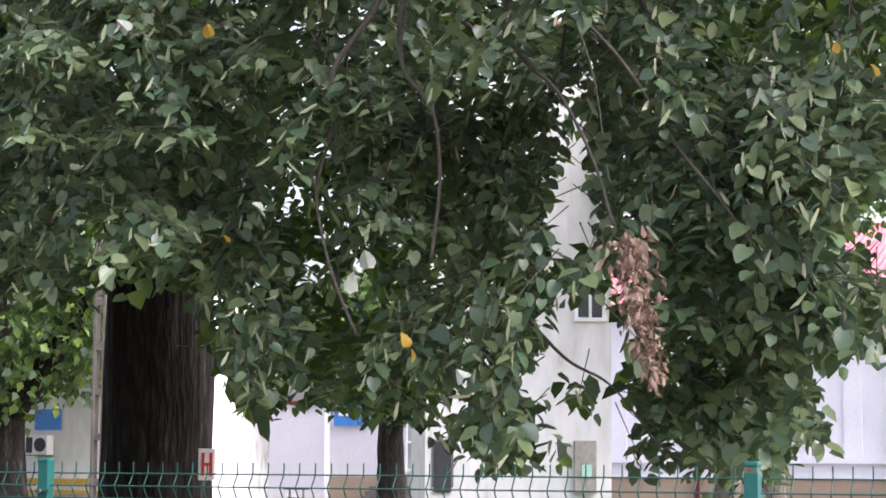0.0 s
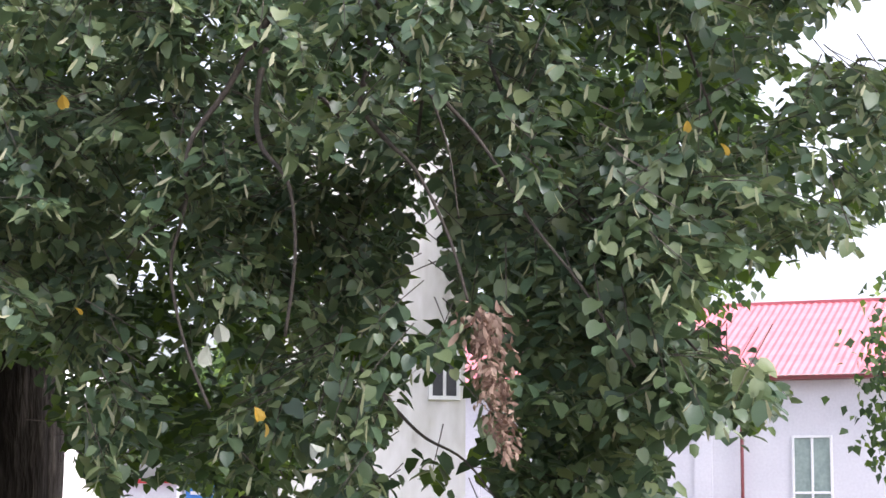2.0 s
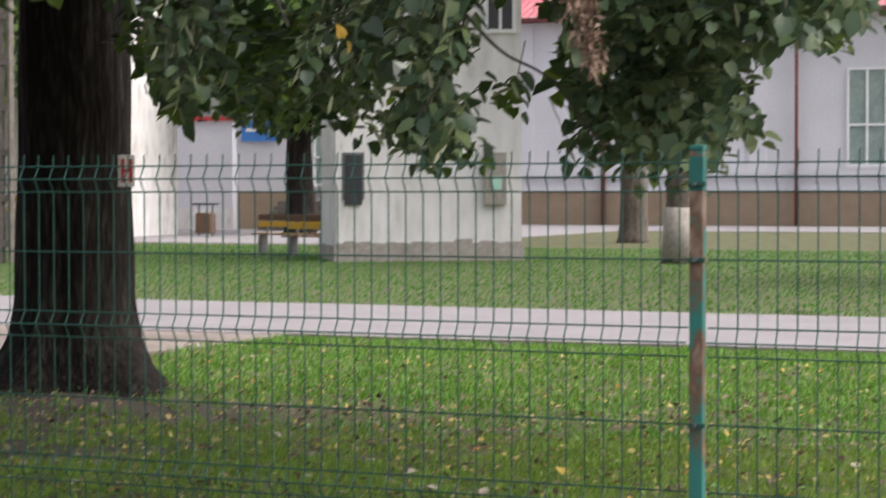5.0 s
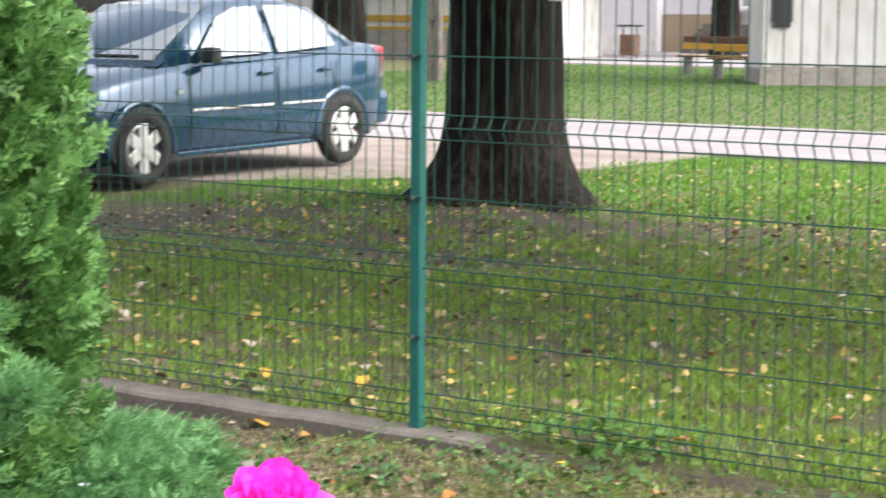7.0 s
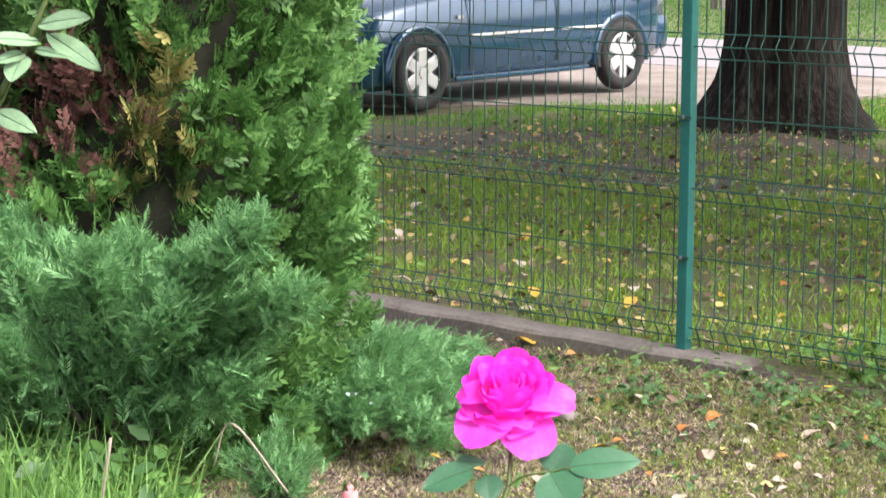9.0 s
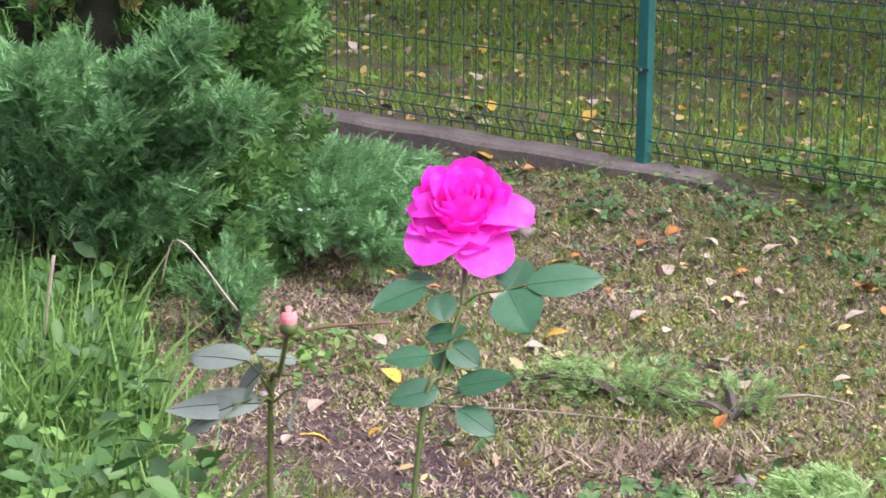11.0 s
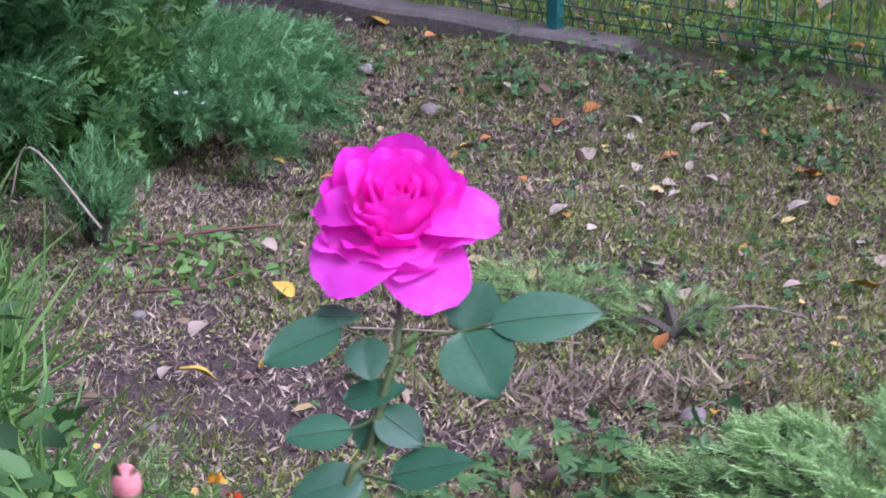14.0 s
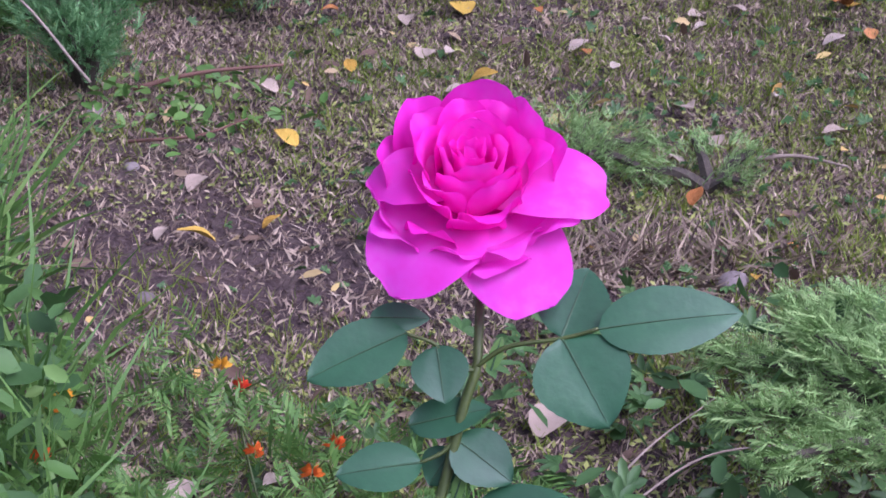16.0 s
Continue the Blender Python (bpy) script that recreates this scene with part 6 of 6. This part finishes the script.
FIBRE = ([(-0.03, 0, 0), (0.04, 0.04, 0), (0.07, 0.55, 0.16), (-0.06, 1, 0.1)], [(0, 1, 2), (0, 2, 3)])
grass("dry_bed_grass", 360000, (-0.7, 2.35, -3.3, -0.12), 43, lambda x, y, rr: rr.random() < 0.66 - 0.4 * max(0.0, 1 - math.hypot((x - 0.95) / 0.6, (y + 2.6) / 0.5)) + 0.4 * noise.noise((x * 2, y * 2, 6)) + 0.9 * noise.noise((x * 17, y * 17, 6)), 0.009, 0.031, M_dry_fine, "short dry grass and moss litter", 1.5, FIBRE)
grass("dry_straw", 9000, (-0.9, 2.6, -3.5, -0.12), 143, lambda x, y, rr: rr.random() < 0.5 + 0.8 * noise.noise((x * 2, y * 2, 16)), 0.02, 0.05, M_dry, "pale dry straw in the bed", 1.8)
def bed_green(x, y):
    """How green the bed is: bare and brown beside the weeds, mossy towards the corner and the fence."""
    bare = math.hypot((x - 1.05) / 0.55, (y + 2.62) / 0.45)
    return (0.26 * (x - 0.7) + 0.12 * (y + 1.8) + 0.10) - 0.45 * max(0.0, 1 - bare * 0.8)


grass("bed_grass", 105000, (-0.9, 2.6, -3.5, -0.05), 44, lambda x, y, rr: rr.random() < 0.30 + 0.9 * noise.noise((x * 3.4, y * 3.4, 2)) + 0.35 * noise.noise((x * 11, y * 11, 2)) + bed_green(x, y), 0.018, 0.055, M_bed_grass, "sparse green grass in the bed", 0.7)


def broad(name, n, area, seed, test, zlo, zhi, lo, hi, material, label, shape=OVAL, tilt=0.55):
    p, rr = field(n, *area, seed, test)
    p[:, 2] += rr.uniform(zlo, zhi, len(p))
    al = np.c_[rr.normal(0, 1, len(p)), rr.normal(0, 1, len(p)), rr.normal(0.25, 0.35, len(p))]
    no = np.c_[rr.normal(0, tilt, len(p)), rr.normal(0, tilt, len(p)), np.ones(len(p))]
    return scatter(name, p, al, no, rr.uniform(lo, hi, len(p)), shape, material, None, label, "stuff", "weeds")


def left_border(x, y, rr):
    # the overgrown edge beside the junipers
    d = (x - 1.05) * 0.58 + (y + 2.95) * 0.81
    return d < -0.05 + 0.16 * noise.noise((x * 3, y * 3, 0)) and d > -0.75


PALM = ([], [])
for q_ in (-75, -38, 0, 38, 75):
    o_ = len(PALM[0])
    sn, cs, ln_ = math.sin(radians(q_)), math.cos(radians(q_)), 1 - 0.004 * abs(q_)
    for u_, v_, w_ in ((0, 0, 0), (0.17, 0.45, 0.05), (0.13, 0.78, 0.03), (0, 1, -0.07), (-0.13, 0.78, 0.03), (-0.17, 0.45, 0.05)):
        PALM[0].append((u_ * cs + v_ * ln_ * sn, v_ * ln_ * cs - u_ * sn, w_))
    PALM[1].extend(((o_, o_ + 1, o_ + 2, o_ + 3), (o_, o_ + 3, o_ + 4, o_ + 5)))


broad("bright_border_weeds", 2600, (-0.4, 1.7, -4.1, -2.1), 245, left_border, 0.06, 0.24, 0.03, 0.06, M_weed, "bright green weeds along the bed")
broad("border_weeds", 3400, (-0.4, 1.7, -4.1, -2.1), 45, left_border, 0.02, 0.26, 0.04, 0.085, M_weed_dark, "lush green weeds along the bed")
grass("border_grass", 7000, (-0.4, 1.7, -4.1, -2.1), 46, left_border, 0.13, 0.34, M_weed, "long bright grass among the weeds", 0.55, ([(-0.016, 0, 0), (0.016, 0, 0), (0.012, 0.55, 0.1), (-0.012, 0.55, 0.1), (0, 0.95, 0.42)], [(0, 1, 2, 3), (3, 2, 4)]))
grass("tall_border_grass", 1500, (-0.1, 0.80, -3.4, -2.78), 146, left_border, 0.25, 0.47, M_weed, "tall bright grass before the juniper", 0.5, ([(-0.010, 0, 0), (0.010, 0, 0), (0.009, 0.55, 0.06), (-0.009, 0.55, 0.06), (0, 0.95, 0.32)], [(0, 1, 2, 3), (3, 2, 4)]))
broad("bed_weeds", 9000, (-0.8, 2.5, -3.5, -0.1), 47, lambda x, y, rr: rr.random() < 0.05 + 1.25 * max(0, noise.noise((x * 2.9, y * 2.9, 11)) - 0.08) + 0.5 * max(0, bed_green(x, y)) + (0.3 if y > -0.55 and x > 0.25 else 0), 0.0, 0.035, 0.012, 0.028, M_weed_dark, "low clover and weeds on the bed", PALM, 0.45)
broad("soil_weeds", 420, (0.28, 0.72, -2.32, -1.86), 148, lambda x, y, rr: rr.random() < 0.75 - math.hypot((x - 0.5) / 0.3, (y + 2.1) / 0.3) * 0.6, 0.0, 0.06, 0.02, 0.045, M_weed, "low green weeds round the red twig")
broad("corner_weeds", 620, (1.62, 2.9, -3.2, -2.25), 48, lambda x, y, rr: rr.random() < 0.35 + 0.5 * (x - 1.7) + 0.9 * noise.noise((x * 4, y * 4, 3)), 0.0, 0.10, 0.025, 0.05, M_weed_dark, "lobed weed leaves at the bed's corner", PALM, 0.35)
broad("oval_corner_weeds", 260, (1.9, 2.9, -3.2, -2.2), 248, lambda x, y, rr: True, 0.02, 0.16, 0.03, 0.065, M_weed_dark, "broad oval weed leaves at the bed's corner")
broad("kerb_weeds", 1100, (-0.2, 2.6, -0.45, 0.12), 49, lambda x, y, rr: rr.random() < 0.5 + noise.noise((x * 3, y * 3, 1)), 0.0, 0.07, 0.02, 0.04, M_weed, "low weeds at the foot of the fence")
broad("fence_weeds", 520, (0.22, 1.15, -0.14, 0.42), 149, lambda x, y, rr: rr.random() < 1.1 - math.hypot((x - 0.72) / 0.34, (y - 0.12) / 0.24), 0.01, 0.13, 0.025, 0.05, M_weed, "clump of broad weeds under the fence", PALM)
broad("dark_fence_weeds", 1500, (-0.45, 1.9, -0.62, -0.08), 150, lambda x, y, rr: rr.random() < 0.2 + 1.1 * noise.noise((x * 3.1, y * 4, 7)), 0.0, 0.05, 0.018, 0.034, M_weed_dark, "low dark weeds before the kerb", PALM)
grass("dry_tangle", 5200, (1.30, 1.90, -2.40, -1.88), 151, lambda x, y, rr: rr.random() < 1.05 - math.hypot((x - 1.62) / 0.30, (y + 2.12 - 0.7 * (x - 1.62)) / 0.14), 0.04, 0.11, M_dry_fine, "tangle of dry stalks and roots", 1.6)
broad("lawn_weeds", 5000, (-4.6, 3.6, 0.1, 8.0), 50, lambda x, y, rr: rr.random() < 0.3 + 0.9 * noise.noise((x * 1.2, y * 1.2, 21)), 0.0, 0.05, 0.02, 0.05, M_weed, "clover in the lawn")
broad("litter", 24000, (-6.0, 4.0, 0.1, 11.5), 51, lambda x, y, rr: rr.random() < 0.72 - 0.05 * abs(y - 3) + 0.3 * noise.noise((x, y, 40)), 0.002, 0.025, 0.016, 0.046, M_litter, "scattered fallen lime leaves in the grass", HEART, 0.5)
broad("bed_litter", 420, (-0.8, 2.6, -3.4, -0.1), 52, lambda x, y, rr: True, 0.01, 0.03, 0.02, 0.05, M_litter, "small dry leaf scraps on the bed", OVAL, 0.6)

broad("bed_moss", 120000, (-0.9, 2.6, -3.5, -0.1), 53, lambda x, y, rr: rr.random() < 0.30 + 0.8 * noise.noise((x * 3.0, y * 3.0, 31)) + 0.4 * noise.noise((x * 12, y * 12, 3)) + 1.3 * bed_green(x, y), 0.0, 0.014, 0.006, 0.018, M_moss, "greenish moss and tiny leaves on the bed", CRUMB)
grass("far_lawn", 120000, (-24, 6, 17.3, 41.0), 54, lambda x, y, rr: True, 0.03, 0.06, M_grass_far, "bright green lawn behind the path", shape=([(-0.2, 0, 0), (0.2, 0, 0), (0, 1, 0.25)], [(0, 1, 2)]))

CURLED = ([], [])
for j in range(7):
    for i in range(5):
        u, v = i / 2 - 1, j / 6
        w = 0.36 * math.sin(math.pi * (0.05 + 0.93 * v) ** 0.8)
        CURLED[0].append((u * w, v, 0.22 * u * u * w + 0.10 * math.sin(3 * v) + 0.03 * math.sin(7 * u + 5 * v)))
for j in range(6):
    for i in range(4):
        CURLED[1].append((j * 5 + i, j * 5 + i + 1, j * 5 + i + 6, j * 5 + i + 5))
leaf_meshes = {}
for m, nm in ((M_leaf_pale, "pale"), (M_leaf_yellow, "yellow"), (M_leaf_orange, "orange")):
    me = bpy.data.meshes.new("fallen_leaf")
    me.from_pydata(CURLED[0], [], CURLED[1])
    me.materials.append(m)
    me.polygons.foreach_set("use_smooth", [True] * len(me.polygons))
    leaf_meshes[nm] = me


def fallen_leaf(x, y, tone, size, turn, tip=0.0):
    ob = new("fallen_leaf", leaf_meshes[tone])
    ob.location = (x, y, ground_z(x, y) + 0.016)
    ob.rotation_euler = (radians(tip), radians(rng.uniform(-15, 15)), radians(turn))
    ob.scale = (size, size, size)
    return tagged(ob, {"pale": "pale beige curled fallen leaf on the ground", "yellow": "yellow fallen lime leaf on the ground", "orange": "orange brown fallen leaf on the ground"}[tone], "leaf", "fallen leaves")


for x, y, tone, size in ((1.28, -1.46, "pale", 0.06), (0.81, -2.10, "yellow", 0.055), (1.62, -1.37, "pale", 0.055), (0.57, -1.89, "pale", 0.05), (0.74, -0.17, "yellow", 0.07), (1.80, -1.91, "orange", 0.035), (0.78, -2.33, "pale", 0.06), (0.60, -1.68, "yellow", 0.035),
                         (0.58, -0.75, "pale", 0.05), (1.0, -2.53, "yellow", 0.06), (0.39, -0.39, "pale", 0.045), (1.62, -1.07, "pale", 0.06), (-0.57, -0.12, "yellow", 0.08), (-0.33, -0.16, "orange", 0.06), (0.56, -1.22, "yellow", 0.07), (0.67, -1.53, "pale", 0.055),
                         (0.71, -1.46, "pale", 0.05), (0.91, -1.31, "pale", 0.045), (1.05, -1.12, "pale", 0.03), (1.06, -1.37, "pale", 0.03), (1.40, -1.25, "pale", 0.03), (1.25, -0.67, "orange", 0.06), (0.45, -1.31, "pale", 0.05), (1.81, -2.07, "yellow", 0.025),
                         (1.85, -2.76, "pale", 0.08), (0.87, -1.63, "yellow", 0.06), (1.39, -3.2, "pale", 0.05), (1.56, -3.15, "pale", 0.06), (1.65, -3.07, "pale", 0.05), (1.03, -2.44, "yellow", 0.035), (0.89, -2.54, "pale", 0.035), (1.58, -1.9, "orange", 0.045),
                         (1.47, -1.75, "pale", 0.03), (1.46, -1.61, "pale", 0.06), (0.34, -0.14, "pale", 0.05), (0.43, -0.2, "orange", 0.04), (0.84, -0.56, "pale", 0.06), (0.89, -0.71, "orange", 0.045), (0.72, -0.86, "pale", 0.05), (0.97, -0.91, "pale", 0.05), (1.07, -0.82, "pale", 0.04),
                         (1.26, -0.68, "yellow", 0.05), (1.02, -0.5, "orange", 0.04), (1.1, -0.25, "orange", 0.05), (0.85, -1.68, "pale", 0.045), (1.34, -1.89, "pale", 0.05), (0.50, -0.5, "orange", 0.06), (0.2, -0.5, "pale", 0.05), (-0.70, -0.22, "pale", 0.06),
                         (-0.51, 0.95, "yellow", 0.06), (-1.53, 0.94, "pale", 0.07), (-1.60, 0.33, "pale", 0.07), (-2.64, 1.76, "yellow", 0.08), (-1.96, 1.43, "orange", 0.07), (-1.75, 1.38, "pale", 0.08), (-3.57, 3.02, "orange", 0.08), (0.27, 3.34, "pale", 0.09), (1.0, 2.6, "yellow", 0.08),
                         (0.66, 4.1, "yellow", 0.08), (-4.31, 9.32, "orange", 0.11), (-4.25, 9.93, "pale", 0.11), (-1.0, 0.4, "yellow", 0.06), (-0.9, 0.18, "pale", 0.06)):
    fallen_leaf(x, y, tone, size * rng.uniform(1.0, 1.25), rng.uniform(0, 360), rng.uniform(-15, 30))
for i in range(46):
    x, y = rng.uniform(-0.2, 2.2), rng.uniform(-1.5, -0.16)
    fallen_leaf(x, y, ("pale", "pale", "pale", "yellow", "orange")[int(rng.integers(5))], rng.uniform(0.025, 0.055), rng.uniform(0, 360), rng.uniform(-15, 40))
for i in range(110):
    x, y = rng.uniform(-3.5, 3.4), rng.uniform(0.2, 5.0)
    fallen_leaf(x, y, ("pale", "pale", "yellow", "orange")[int(rng.integers(4))], rng.uniform(0.04, 0.075), rng.uniform(0, 360), rng.uniform(-15, 30))

for i, (x, y, s_) in enumerate(((0.45, -2.45, 0.014), (0.35, -2.2, 0.022), (1.78, -2.1, 0.03), (0.62, -2.36, 0.016), (-0.3, -0.55, 0.03), (0.1, -0.75, 0.03), (1.05, -2.75, 0.016))):
    b_ = bmesh.new()
    bmesh.ops.create_icosphere(b_, subdivisions=2, radius=s_)
    for v in b_.verts:
        v.co *= 1 + 0.25 * noise.noise(v.co * (30 / (s_ * 30)) + Vector((i, 0, 0)))
        v.co.z *= 0.6
    ob = part("pebble", b_, M_pebble, smooth=True)
    ob.location = (x, y, ground_z(x, y) + s_ * 0.25)
    tagged(ob, "pale rounded pebble on the garden bed", "stone", "pebbles")
